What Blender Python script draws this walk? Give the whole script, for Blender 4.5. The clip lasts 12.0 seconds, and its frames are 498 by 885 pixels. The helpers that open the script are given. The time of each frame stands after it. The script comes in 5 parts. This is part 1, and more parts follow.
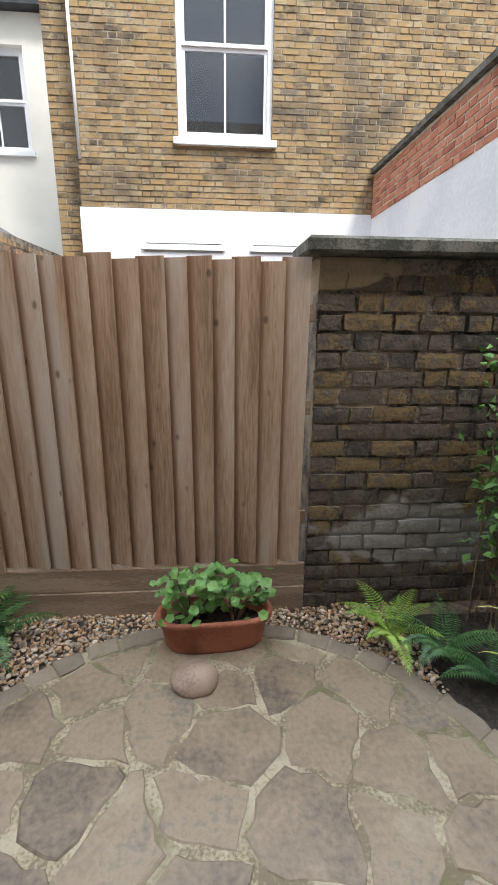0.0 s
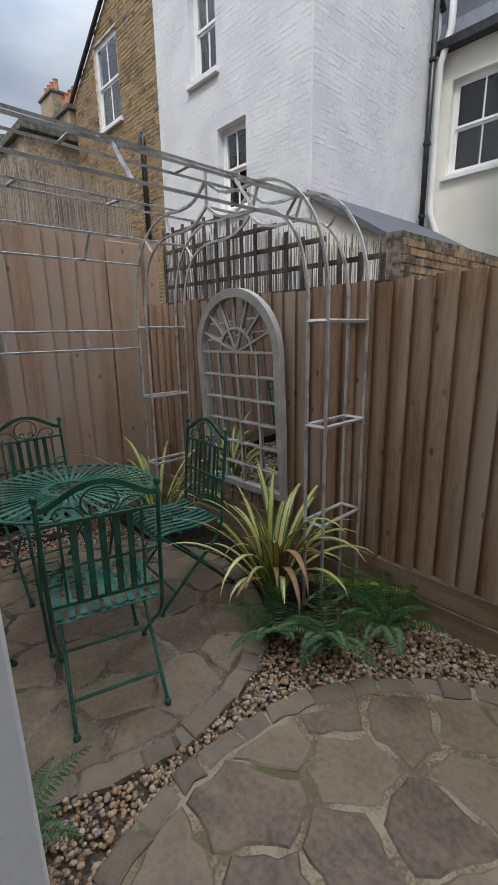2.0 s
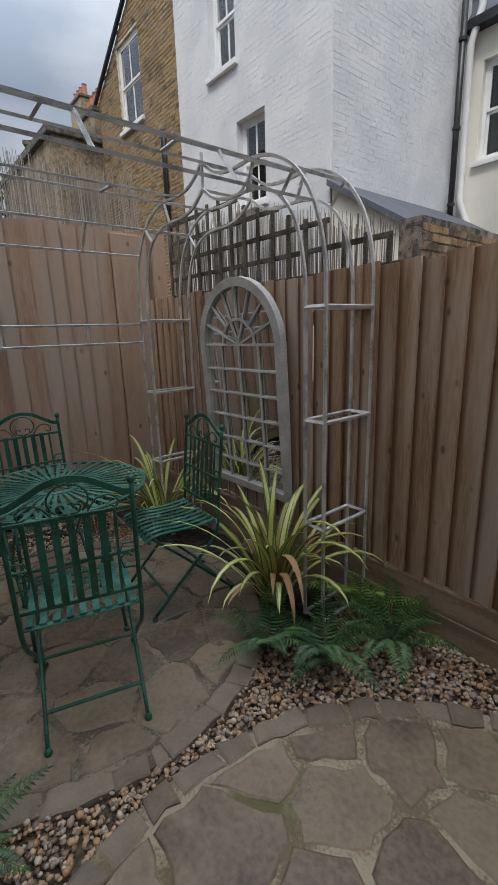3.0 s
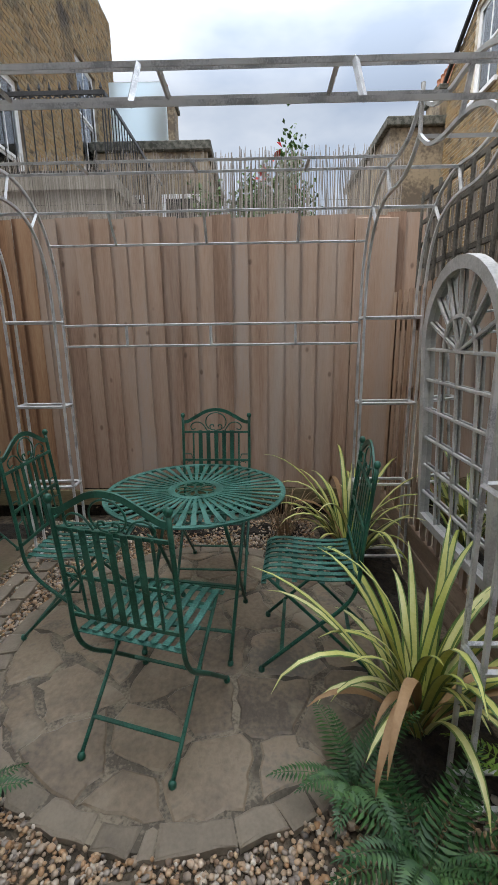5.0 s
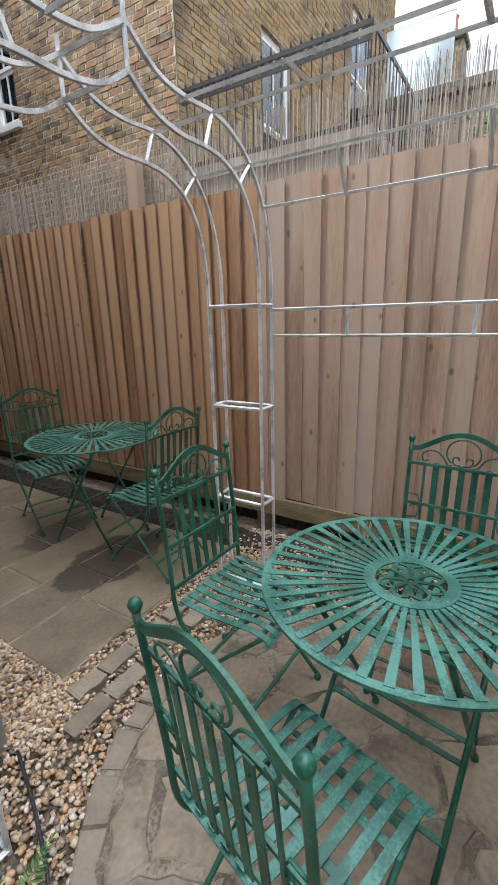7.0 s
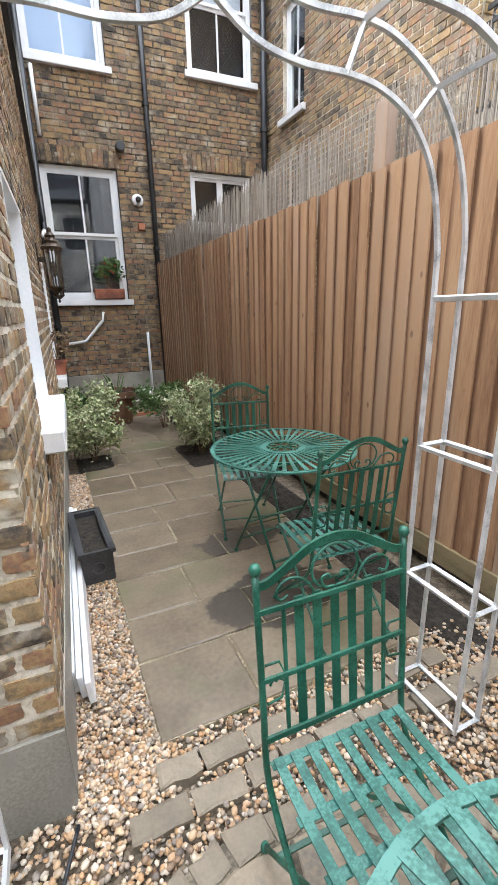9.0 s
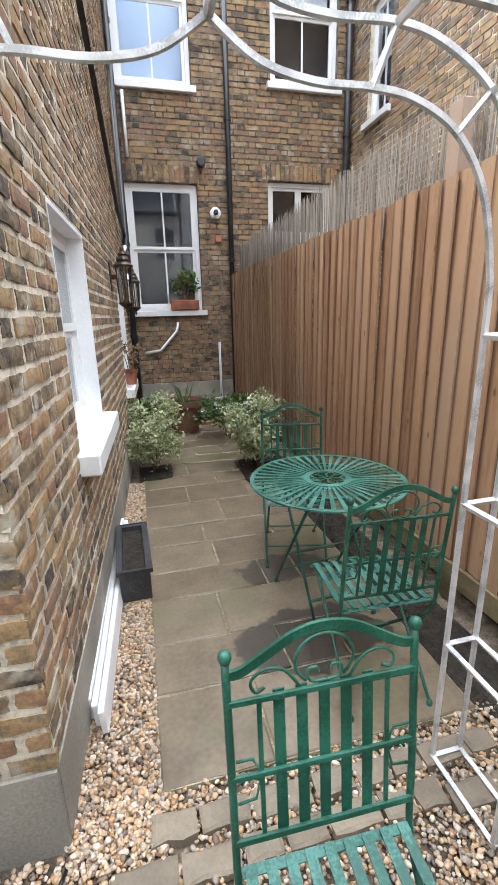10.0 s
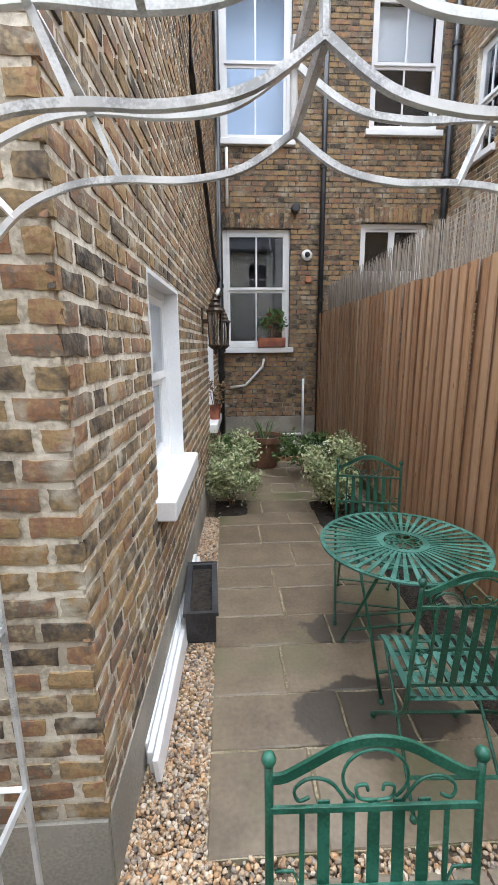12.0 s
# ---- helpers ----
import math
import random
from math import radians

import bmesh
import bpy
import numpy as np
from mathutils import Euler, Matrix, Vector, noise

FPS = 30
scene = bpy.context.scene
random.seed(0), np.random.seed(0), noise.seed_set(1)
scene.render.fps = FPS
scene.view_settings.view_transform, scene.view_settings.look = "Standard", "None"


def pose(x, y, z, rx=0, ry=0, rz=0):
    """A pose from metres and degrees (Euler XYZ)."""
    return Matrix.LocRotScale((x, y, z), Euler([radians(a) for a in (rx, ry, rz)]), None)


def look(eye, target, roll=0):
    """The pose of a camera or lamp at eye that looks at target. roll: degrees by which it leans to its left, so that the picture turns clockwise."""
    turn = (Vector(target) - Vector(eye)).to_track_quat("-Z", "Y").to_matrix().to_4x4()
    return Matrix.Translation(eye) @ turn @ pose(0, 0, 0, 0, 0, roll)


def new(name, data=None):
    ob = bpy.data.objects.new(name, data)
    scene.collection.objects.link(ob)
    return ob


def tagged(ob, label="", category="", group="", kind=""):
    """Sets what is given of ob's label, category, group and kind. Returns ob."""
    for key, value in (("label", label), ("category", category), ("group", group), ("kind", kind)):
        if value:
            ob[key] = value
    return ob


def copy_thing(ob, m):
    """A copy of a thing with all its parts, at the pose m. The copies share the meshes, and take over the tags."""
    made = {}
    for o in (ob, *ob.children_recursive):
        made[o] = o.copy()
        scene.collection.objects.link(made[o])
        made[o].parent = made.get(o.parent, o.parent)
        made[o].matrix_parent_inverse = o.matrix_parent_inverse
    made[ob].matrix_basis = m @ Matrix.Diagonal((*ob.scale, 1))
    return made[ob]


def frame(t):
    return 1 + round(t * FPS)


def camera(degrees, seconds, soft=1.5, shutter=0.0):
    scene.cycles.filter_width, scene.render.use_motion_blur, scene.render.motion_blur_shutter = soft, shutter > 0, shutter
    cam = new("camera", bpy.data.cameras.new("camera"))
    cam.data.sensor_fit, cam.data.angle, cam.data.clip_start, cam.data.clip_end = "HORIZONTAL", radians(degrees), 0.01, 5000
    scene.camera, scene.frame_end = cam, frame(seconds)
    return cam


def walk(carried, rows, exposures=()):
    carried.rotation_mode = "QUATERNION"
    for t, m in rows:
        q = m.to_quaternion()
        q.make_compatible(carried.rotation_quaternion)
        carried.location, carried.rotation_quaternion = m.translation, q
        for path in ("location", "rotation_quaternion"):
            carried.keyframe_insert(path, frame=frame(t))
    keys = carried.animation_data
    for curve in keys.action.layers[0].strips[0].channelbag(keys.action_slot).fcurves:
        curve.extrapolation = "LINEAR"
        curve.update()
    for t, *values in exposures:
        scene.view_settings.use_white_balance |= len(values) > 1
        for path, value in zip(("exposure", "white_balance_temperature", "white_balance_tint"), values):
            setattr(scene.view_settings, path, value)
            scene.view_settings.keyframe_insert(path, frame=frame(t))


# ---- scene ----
cam = camera(59.4, 12.0)
PATH = [
    (0, (-0.172, 0.011, 1.423), (-0.025, 1.931, 0.88), 0.6),
    (0.5, (-0.166, 0.0, 1.47), (-0.72, 1.845, 0.934), -2.1),
    (1, (-0.228, -0.014, 1.462), (-1.222, 1.641, 0.941), -2.2),
    (1.5, (-0.269, -0.029, 1.459), (-1.541, 1.431, 0.955), -1.7),
    (2, (-0.286, -0.02, 1.444), (-1.704, 1.301, 0.952), -1.1),
    (2.5, (-0.291, 0.056, 1.419), (-1.751, 1.33, 0.925), -1.9),
    (2.7, (-0.28, 0.095, 1.395), (-1.745, 1.365, 0.902), -2.0),
    (4.3, (-0.401, 0.779, 1.393), (-2.267, 1.307, 0.902), -1.4),
    (4.5, (-0.435, 0.85, 1.399), (-2.337, 1.242, 0.921), -2.0),
    (5, (-0.49, 0.991, 1.401), (-2.432, 0.955, 0.922), -0.8),
    (5.5, (-0.63, 1.022, 1.395), (-2.55, 0.732, 0.912), -2.6),
    (6, (-0.869, 0.98, 1.423), (-2.755, 0.572, 0.895), -2.5),
    (6.5, (-1.072, 0.949, 1.428), (-2.879, 0.281, 0.893), -2.7),
    (6.7, (-1.161, 0.91, 1.443), (-2.899, 0.099, 0.874), -2.0),
    (7, (-1.25, 0.901, 1.42), (-2.88, -0.125, 0.88), -1.4),
    (7.5, (-1.417, 0.751, 1.416), (-2.935, -0.423, 0.852), -2.6),
    (7.7, (-1.47, 0.691, 1.418), (-2.941, -0.537, 0.848), -3.2),
    (9.3, (-1.985, 0.597, 1.469), (-2.686, -1.185, 0.895), -0.7),
    (9.5, (-2.025, 0.564, 1.471), (-2.706, -1.229, 0.906), -0.6),
    (10, (-2.14, 0.571, 1.553), (-2.596, -1.295, 0.995), -1.4),
    (10.5, (-2.166, 0.555, 1.657), (-2.435, -1.349, 1.104), -1.1),
    (11, (-2.169, 0.534, 1.688), (-2.356, -1.381, 1.142), -1.2),
    (11.5, (-2.164, 0.541, 1.689), (-2.278, -1.404, 1.236), -0.2),
    (12, (-2.18, 0.559, 1.682), (-2.279, -1.391, 1.251), -0.4),
]
walk(cam, [(t, look(eye, target, roll)) for t, eye, target, roll in PATH], exposures=[(0.0, 1.9), (1.0, 1.35), (2.0, 0.78), (2.5, 0.62), (4.5, 0.88), (5.5, 1.5), (6.5, 1.7), (7.5, 2.2), (9.5, 2.7), (10.5, 2.5), (12.0, 2.4)])

# ---- light: an overcast sky and a weak, wide sun ----
world = bpy.data.worlds.new("world")
scene.world = world
world.use_nodes = True
wn, wl = world.node_tree.nodes, world.node_tree.links
sky = wn.new("ShaderNodeTexSky")
sky.sky_type, sky.sun_disc = "NISHITA", False
sky.sun_elevation, sky.sun_rotation = radians(55), radians(145)
bg = wn["Background"]
wtc = wn.new("ShaderNodeTexCoord")
wmap = wn.new("ShaderNodeMapping")
wmap.inputs["Scale"].default_value = (1.0, 1.0, 2.6)
wnoise = wn.new("ShaderNodeTexNoise")
wnoise.inputs["Scale"].default_value = 2.6
wnoise.inputs["Detail"].default_value = 5
wramp = wn.new("ShaderNodeValToRGB")
wramp.color_ramp.elements[0].position, wramp.color_ramp.elements[0].color = 0.34, (4.8, 5.6, 6.9, 1)
wramp.color_ramp.elements[1].position, wramp.color_ramp.elements[1].color = 0.68, (9.6, 9.9, 10.3, 1)
wmix = wn.new("ShaderNodeMix")
wmix.data_type = "RGBA"
wmix.inputs["Factor"].default_value = 0.88
wl.new(wtc.outputs["Generated"], wmap.inputs["Vector"])
wl.new(wmap.outputs["Vector"], wnoise.inputs["Vector"])
wl.new(wnoise.outputs["Fac"], wramp.inputs["Fac"])
wl.new(sky.outputs["Color"], wmix.inputs["A"])
wsep = wn.new("ShaderNodeSeparateXYZ")
wgrad = wn.new("ShaderNodeMapRange")
wgrad.inputs["From Min"].default_value = 0.4
wgrad.inputs["To Min"].default_value, wgrad.inputs["To Max"].default_value = 0.38, 2.0
wmul = wn.new("ShaderNodeVectorMath")
wmul.operation = "SCALE"
wl.new(wtc.outputs["Generated"], wsep.inputs[0])
wl.new(wsep.outputs["Z"], wgrad.inputs["Value"])
wl.new(wramp.outputs["Color"], wmul.inputs[0])
wl.new(wgrad.outputs["Result"], wmul.inputs["Scale"])
wl.new(wmul.outputs[0], wmix.inputs["B"])
wl.new(wmix.outputs["Result"], bg.inputs["Color"])
bg.inputs["Strength"].default_value = 0.11
sun = new("sun", bpy.data.lights.new("sun", "SUN"))
sun.data.energy, sun.data.angle, sun.data.color = 1.3, radians(12), (1.0, 0.96, 0.9)
sun.matrix_world = look((0, 0, 10), (-3.5, 5.0, 0.0))

rng = random.Random(7)


# ---- materials ----
def mat(name, colors, rough=0.7, metal=0.0, scale=8.0, fine=90.0, bump=0.25, dist=0.004, source="", stretch=(1, 1, 1), stain=None,
        stain_scale=1.5, stain_at=(0.5, 0.68), vary=0.5, spec=0.5, knots=None, patches=(), strip=None):
    """colours on a ramp; source picks the random value of a piece or an island, mixed with two noises."""
    m = bpy.data.materials.new(name)
    m.use_nodes = True
    nt = m.node_tree
    n, l = nt.nodes, nt.links
    b = n["Principled BSDF"]
    b.inputs["Roughness"].default_value, b.inputs["Metallic"].default_value = rough, metal
    b.inputs["Specular IOR Level"].default_value = spec
    tc = n.new("ShaderNodeTexCoord")
    mp = n.new("ShaderNodeMapping")
    mp.inputs["Scale"].default_value = stretch
    geo = n.new("ShaderNodeNewGeometry")
    l.new(geo.outputs["Position"], mp.inputs["Vector"])
    big = n.new("ShaderNodeTexNoise")
    big.inputs["Scale"].default_value, big.inputs["Detail"].default_value = scale, 5
    small = n.new("ShaderNodeTexNoise")
    small.inputs["Scale"].default_value, small.inputs["Detail"].default_value = fine, 4
    l.new(mp.outputs["Vector"], big.inputs["Vector"])
    l.new(mp.outputs["Vector"], small.inputs["Vector"])
    add = n.new("ShaderNodeMath")
    add.operation = "MULTIPLY_ADD"
    add.inputs[1].default_value = 0.6
    l.new(small.outputs["Fac"], add.inputs[0])
    l.new(big.outputs["Fac"], add.inputs[2])
    val = add.outputs[0]
    off = n.new("ShaderNodeMath")
    off.operation = "MULTIPLY_ADD"
    off.inputs[1].default_value, off.inputs[2].default_value = 1.9, -1.02
    l.new(val, off.inputs[0])
    val = off.outputs[0]
    if source:
        if source == "object":
            r = n.new("ShaderNodeObjectInfo").outputs["Random"]
        else:
            r = geo.outputs["Random Per Island"]
        mx = n.new("ShaderNodeMix")
        mx.inputs["Factor"].default_value = vary
        l.new(val, mx.inputs["A"])
        l.new(r, mx.inputs["B"])
        val = mx.outputs["Result"]
    ramp = n.new("ShaderNodeValToRGB")
    cr = ramp.color_ramp
    lo, hi = (0.3, 0.7) if not source else (0.5 - 0.28 - 0.2 * vary, 0.5 + 0.28 + 0.2 * vary)
    for i, c in enumerate(colors):
        p = lo + (hi - lo) * i / max(1, len(colors) - 1)
        e = cr.elements[i] if i < 2 else cr.elements.new(p)
        e.position, e.color = p, (*c, 1)
    for i, c in enumerate(colors):
        cr.elements[i].position, cr.elements[i].color = lo + (hi - lo) * i / max(1, len(colors) - 1), (*c, 1)
    l.new(val, ramp.inputs["Fac"])
    col = ramp.outputs["Color"]
    if stain:
        sn = n.new("ShaderNodeTexNoise")
        sn.inputs["Scale"].default_value, sn.inputs["Detail"].default_value = stain_scale, 6
        l.new(mp.outputs["Vector"], sn.inputs["Vector"])
        mr = n.new("ShaderNodeMapRange")
        mr.inputs["From Min"].default_value, mr.inputs["From Max"].default_value = stain_at
        l.new(sn.outputs["Fac"], mr.inputs["Value"])
        sm = n.new("ShaderNodeMix")
        sm.data_type = "RGBA"
        sm.inputs["B"].default_value = (*stain, 1)
        l.new(mr.outputs["Result"], sm.inputs["Factor"])
        l.new(col, sm.inputs["A"])
        col = sm.outputs["Result"]
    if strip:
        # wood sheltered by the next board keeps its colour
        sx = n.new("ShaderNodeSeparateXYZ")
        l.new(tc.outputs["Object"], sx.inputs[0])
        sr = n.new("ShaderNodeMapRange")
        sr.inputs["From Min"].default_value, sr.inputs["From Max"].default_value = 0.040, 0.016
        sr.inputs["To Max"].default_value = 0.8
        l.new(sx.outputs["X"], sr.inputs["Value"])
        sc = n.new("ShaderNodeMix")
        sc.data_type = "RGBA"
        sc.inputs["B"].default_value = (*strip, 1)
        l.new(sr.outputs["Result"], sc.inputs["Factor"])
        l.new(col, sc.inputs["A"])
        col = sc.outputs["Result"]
    if knots:
        # dark knots with a softer ring, drawn out a little along the grain
        km = n.new("ShaderNodeMapping")
        km.inputs["Scale"].default_value = (1, 1, 0.62)
        l.new(geo.outputs["Position"], km.inputs["Vector"])
        kv = n.new("ShaderNodeTexVoronoi")
        kv.inputs["Scale"].default_value = knots[0]
        l.new(km.outputs["Vector"], kv.inputs["Vector"])
        kr = n.new("ShaderNodeMapRange")
        kr.inputs["From Min"].default_value, kr.inputs["From Max"].default_value = knots[1], knots[1] * 0.45
        kr.inputs["To Max"].default_value = 0.7
        l.new(kv.outputs["Distance"], kr.inputs["Value"])
        kx = n.new("ShaderNodeMix")
        kx.data_type = "RGBA"
        kx.inputs["B"].default_value = (*knots[2], 1)
        l.new(kr.outputs["Result"], kx.inputs["Factor"])
        l.new(col, kx.inputs["A"])
        col = kx.outputs["Result"]
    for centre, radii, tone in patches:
        # a patch of another tone with a ragged edge
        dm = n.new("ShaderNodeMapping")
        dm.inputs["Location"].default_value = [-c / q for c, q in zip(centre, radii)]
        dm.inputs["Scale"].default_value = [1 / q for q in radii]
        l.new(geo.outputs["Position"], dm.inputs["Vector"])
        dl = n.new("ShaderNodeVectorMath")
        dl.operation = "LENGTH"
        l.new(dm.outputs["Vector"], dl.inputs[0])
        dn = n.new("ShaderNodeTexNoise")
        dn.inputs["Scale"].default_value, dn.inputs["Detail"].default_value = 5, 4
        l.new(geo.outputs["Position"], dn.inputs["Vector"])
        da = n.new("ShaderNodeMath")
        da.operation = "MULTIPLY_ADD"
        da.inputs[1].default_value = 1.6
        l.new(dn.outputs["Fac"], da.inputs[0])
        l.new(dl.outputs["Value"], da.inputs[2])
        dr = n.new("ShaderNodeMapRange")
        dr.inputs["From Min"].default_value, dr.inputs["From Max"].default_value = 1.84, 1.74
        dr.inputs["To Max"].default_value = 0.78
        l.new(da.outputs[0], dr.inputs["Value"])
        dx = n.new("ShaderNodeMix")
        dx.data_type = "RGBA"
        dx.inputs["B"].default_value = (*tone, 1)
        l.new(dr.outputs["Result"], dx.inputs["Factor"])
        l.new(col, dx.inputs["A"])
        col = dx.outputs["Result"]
    l.new(col, b.inputs["Base Color"])
    bp = n.new("ShaderNodeBump")
    bp.inputs["Strength"].default_value, bp.inputs["Distance"].default_value = bump, dist
    l.new(add.outputs[0], bp.inputs["Height"])
    l.new(bp.outputs["Normal"], b.inputs["Normal"])
    return m


STOCK = [(0.04, 0.033, 0.027), (0.11, 0.085, 0.062), (0.22, 0.155, 0.085), (0.35, 0.235, 0.115), (0.27, 0.14, 0.08), (0.16, 0.125, 0.092), (0.38, 0.29, 0.175)]
YELLOW = [(0.07, 0.055, 0.04), (0.21, 0.15, 0.08), (0.33, 0.225, 0.10), (0.29, 0.18, 0.08), (0.36, 0.275, 0.16), (0.15, 0.12, 0.085)]
DARKB = [(0.035, 0.031, 0.027), (0.07, 0.06, 0.05), (0.13, 0.105, 0.078), (0.075, 0.064, 0.054), (0.21, 0.14, 0.06), (0.11, 0.095, 0.08)]
M_BRICK_O = mat("stock_brick", STOCK, 0.9, scale=16, fine=70, bump=0.9, dist=0.006, source="object", vary=0.62, stain=(0.42, 0.37, 0.29), stain_scale=9, stain_at=(0.57, 0.69))
M_BRICK_I = mat("stock_brick_joined", STOCK, 0.9, scale=9, fine=60, bump=0.9, dist=0.006, source="island", vary=0.6, stain=(0.40, 0.35, 0.27), stain_scale=5, stain_at=(0.58, 0.72))
M_BRICK_Y = mat("yellow_brick", YELLOW, 0.9, scale=6, fine=40, bump=0.9, dist=0.008, source="island", vary=0.6, stain=(0.06, 0.05, 0.04), stain_scale=1.3, stain_at=(0.54, 0.74))
M_BRICK_D = mat("sooty_brick", DARKB, 0.95, scale=14, fine=60, bump=1.0, dist=0.01, source="object", vary=0.5, patches=(((0.85, 1.96, 0.40), (0.5, 9, 0.2), (0.29, 0.28, 0.26)), ((0.36, 1.96, 1.62), (0.22, 9, 0.08), (0.36, 0.28, 0.18))))
M_BRICK_R = mat("red_brick", [(0.22, 0.07, 0.045), (0.42, 0.15, 0.09), (0.5, 0.22, 0.13), (0.33, 0.11, 0.07)], 0.85, scale=4, source="island")
M_MORTAR = mat("lime_mortar", [(0.40, 0.345, 0.27), (0.58, 0.52, 0.42), (0.68, 0.62, 0.52)], 0.95, scale=9, fine=60, bump=0.9, dist=0.008, stain=(0.24, 0.2, 0.155), stain_scale=2.4, stain_at=(0.58, 0.78))
M_MORTAR_D = mat("sooty_mortar", [(0.05, 0.045, 0.04), (0.15, 0.13, 0.11), (0.22, 0.185, 0.14)], 0.95, scale=11, bump=1.0, dist=0.01, stain=(0.34, 0.28, 0.2), stain_scale=2.2, stain_at=(0.58, 0.68), patches=(((0.85, 1.96, 0.40), (0.5, 9, 0.2), (0.29, 0.28, 0.26)), ((0.36, 1.96, 1.62), (0.22, 9, 0.08), (0.36, 0.28, 0.18))))
M_MORTAR_Y = mat("weathered_mortar", [(0.15, 0.12, 0.085), (0.28, 0.23, 0.165), (0.36, 0.31, 0.23)], 0.95, scale=5, bump=0.8, dist=0.008, stain=(0.09, 0.075, 0.06), stain_scale=1.6, stain_at=(0.54, 0.74))
M_CEMENT = mat("cement_render", [(0.25, 0.228, 0.19), (0.37, 0.338, 0.285)], 0.9, scale=4, bump=0.4, stain=(0.15, 0.145, 0.13), stain_scale=2)
M_COPING = mat("weathered_coping", [(0.06, 0.062, 0.05), (0.17, 0.165, 0.14)], 0.95, scale=10, bump=0.7, dist=0.006)
M_WHITEWALL = mat("white_painted_brick", [(0.64, 0.655, 0.68), (0.74, 0.745, 0.76)], 0.7, scale=1.5, fine=30, bump=0.25)
M_CREAM = mat("cream_render", [(0.72, 0.70, 0.62), (0.8, 0.78, 0.70)], 0.8, scale=1.5, bump=0.2)
M_PAINT = mat("white_gloss_paint", [(0.78, 0.79, 0.80), (0.85, 0.85, 0.85)], 0.35, scale=3, bump=0.06)
M_SLATE = mat("slate", [(0.07, 0.08, 0.10), (0.13, 0.14, 0.17)], 0.6, scale=4, source="island")
M_BLACK = mat("black_iron", [(0.012, 0.013, 0.016), (0.03, 0.032, 0.036)], 0.4, scale=8, bump=0.1)
M_GALV = mat("galvanised_steel", [(0.36, 0.365, 0.37), (0.52, 0.525, 0.53), (0.66, 0.66, 0.66)], 0.42, 0.35, scale=18, fine=220, bump=0.25, dist=0.002, stain=(0.70, 0.70, 0.69), stain_scale=7, stain_at=(0.42, 0.6))
M_RUST = mat("rusty_steel", [(0.14, 0.05, 0.025), (0.28, 0.13, 0.07)], 0.85, scale=40)
M_GREEN = mat("green_enamel", [(0.007, 0.06, 0.036), (0.011, 0.085, 0.052), (0.022, 0.12, 0.078)], 0.42, scale=9, fine=140, bump=0.2, dist=0.002)
M_GREEN_T = mat("weathered_green_enamel", [(0.014, 0.08, 0.058), (0.026, 0.12, 0.09), (0.06, 0.185, 0.148)], 0.45, scale=9, fine=140, bump=0.2, dist=0.002)
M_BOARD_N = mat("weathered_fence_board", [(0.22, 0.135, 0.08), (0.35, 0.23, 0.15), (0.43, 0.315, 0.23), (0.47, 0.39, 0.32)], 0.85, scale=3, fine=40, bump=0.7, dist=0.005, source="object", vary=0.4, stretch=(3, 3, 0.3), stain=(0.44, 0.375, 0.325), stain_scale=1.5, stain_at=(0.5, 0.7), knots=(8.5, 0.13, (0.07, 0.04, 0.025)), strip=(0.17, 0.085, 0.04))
M_BOARD_W = mat("grey_brown_fence_board", [(0.215, 0.132, 0.088), (0.315, 0.205, 0.143), (0.38, 0.27, 0.20), (0.37, 0.29, 0.24)], 0.82, scale=3, fine=40, bump=0.6, dist=0.005, source="object", vary=0.5, stretch=(3, 3, 0.3), stain=(0.37, 0.30, 0.25), stain_scale=1.4, stain_at=(0.5, 0.72), knots=(7.5, 0.12, (0.10, 0.058, 0.036)))
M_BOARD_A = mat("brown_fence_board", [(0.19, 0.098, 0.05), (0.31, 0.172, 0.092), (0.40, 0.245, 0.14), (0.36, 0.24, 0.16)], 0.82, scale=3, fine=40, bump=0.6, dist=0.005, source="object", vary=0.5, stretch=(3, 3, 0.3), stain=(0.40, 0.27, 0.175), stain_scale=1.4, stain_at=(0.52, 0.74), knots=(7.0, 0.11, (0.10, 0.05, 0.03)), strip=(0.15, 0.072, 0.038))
M_RAIL = mat("timber_gravel_board", [(0.22, 0.15, 0.10), (0.34, 0.25, 0.175)], 0.85, scale=5, stretch=(0.4, 0.4, 3), bump=0.4)
M_RAIL_G = mat("green_timber_gravel_board", [(0.13, 0.10, 0.05), (0.22, 0.17, 0.09)], 0.85, scale=5, stretch=(0.4, 0.4, 3), bump=0.4)
M_TRELLIS = mat("old_trellis_timber", [(0.055, 0.05, 0.042), (0.13, 0.12, 0.10)], 0.9, scale=10)
M_REED = mat("reed_screen", [(0.15, 0.13, 0.11), (0.32, 0.285, 0.25), (0.46, 0.42, 0.37)], 0.9, scale=3, source="island", vary=0.7)
M_FLAG = mat("crazy_paving_stone", [(0.092, 0.07, 0.048), (0.18, 0.134, 0.088), (0.25, 0.19, 0.124), (0.13, 0.108, 0.083)], 0.5, scale=4, fine=45, bump=0.8, dist=0.008, source="object", vary=0.45, stain=(0.32, 0.265, 0.185), stain_scale=3.5, stain_at=(0.58, 0.76))
M_POINT = mat("paving_pointing", [(0.17, 0.135, 0.085), (0.29, 0.24, 0.155), (0.37, 0.32, 0.22)], 0.9, scale=7, bump=0.8, dist=0.008, stain=(0.13, 0.12, 0.055), stain_scale=4, stain_at=(0.5, 0.66))
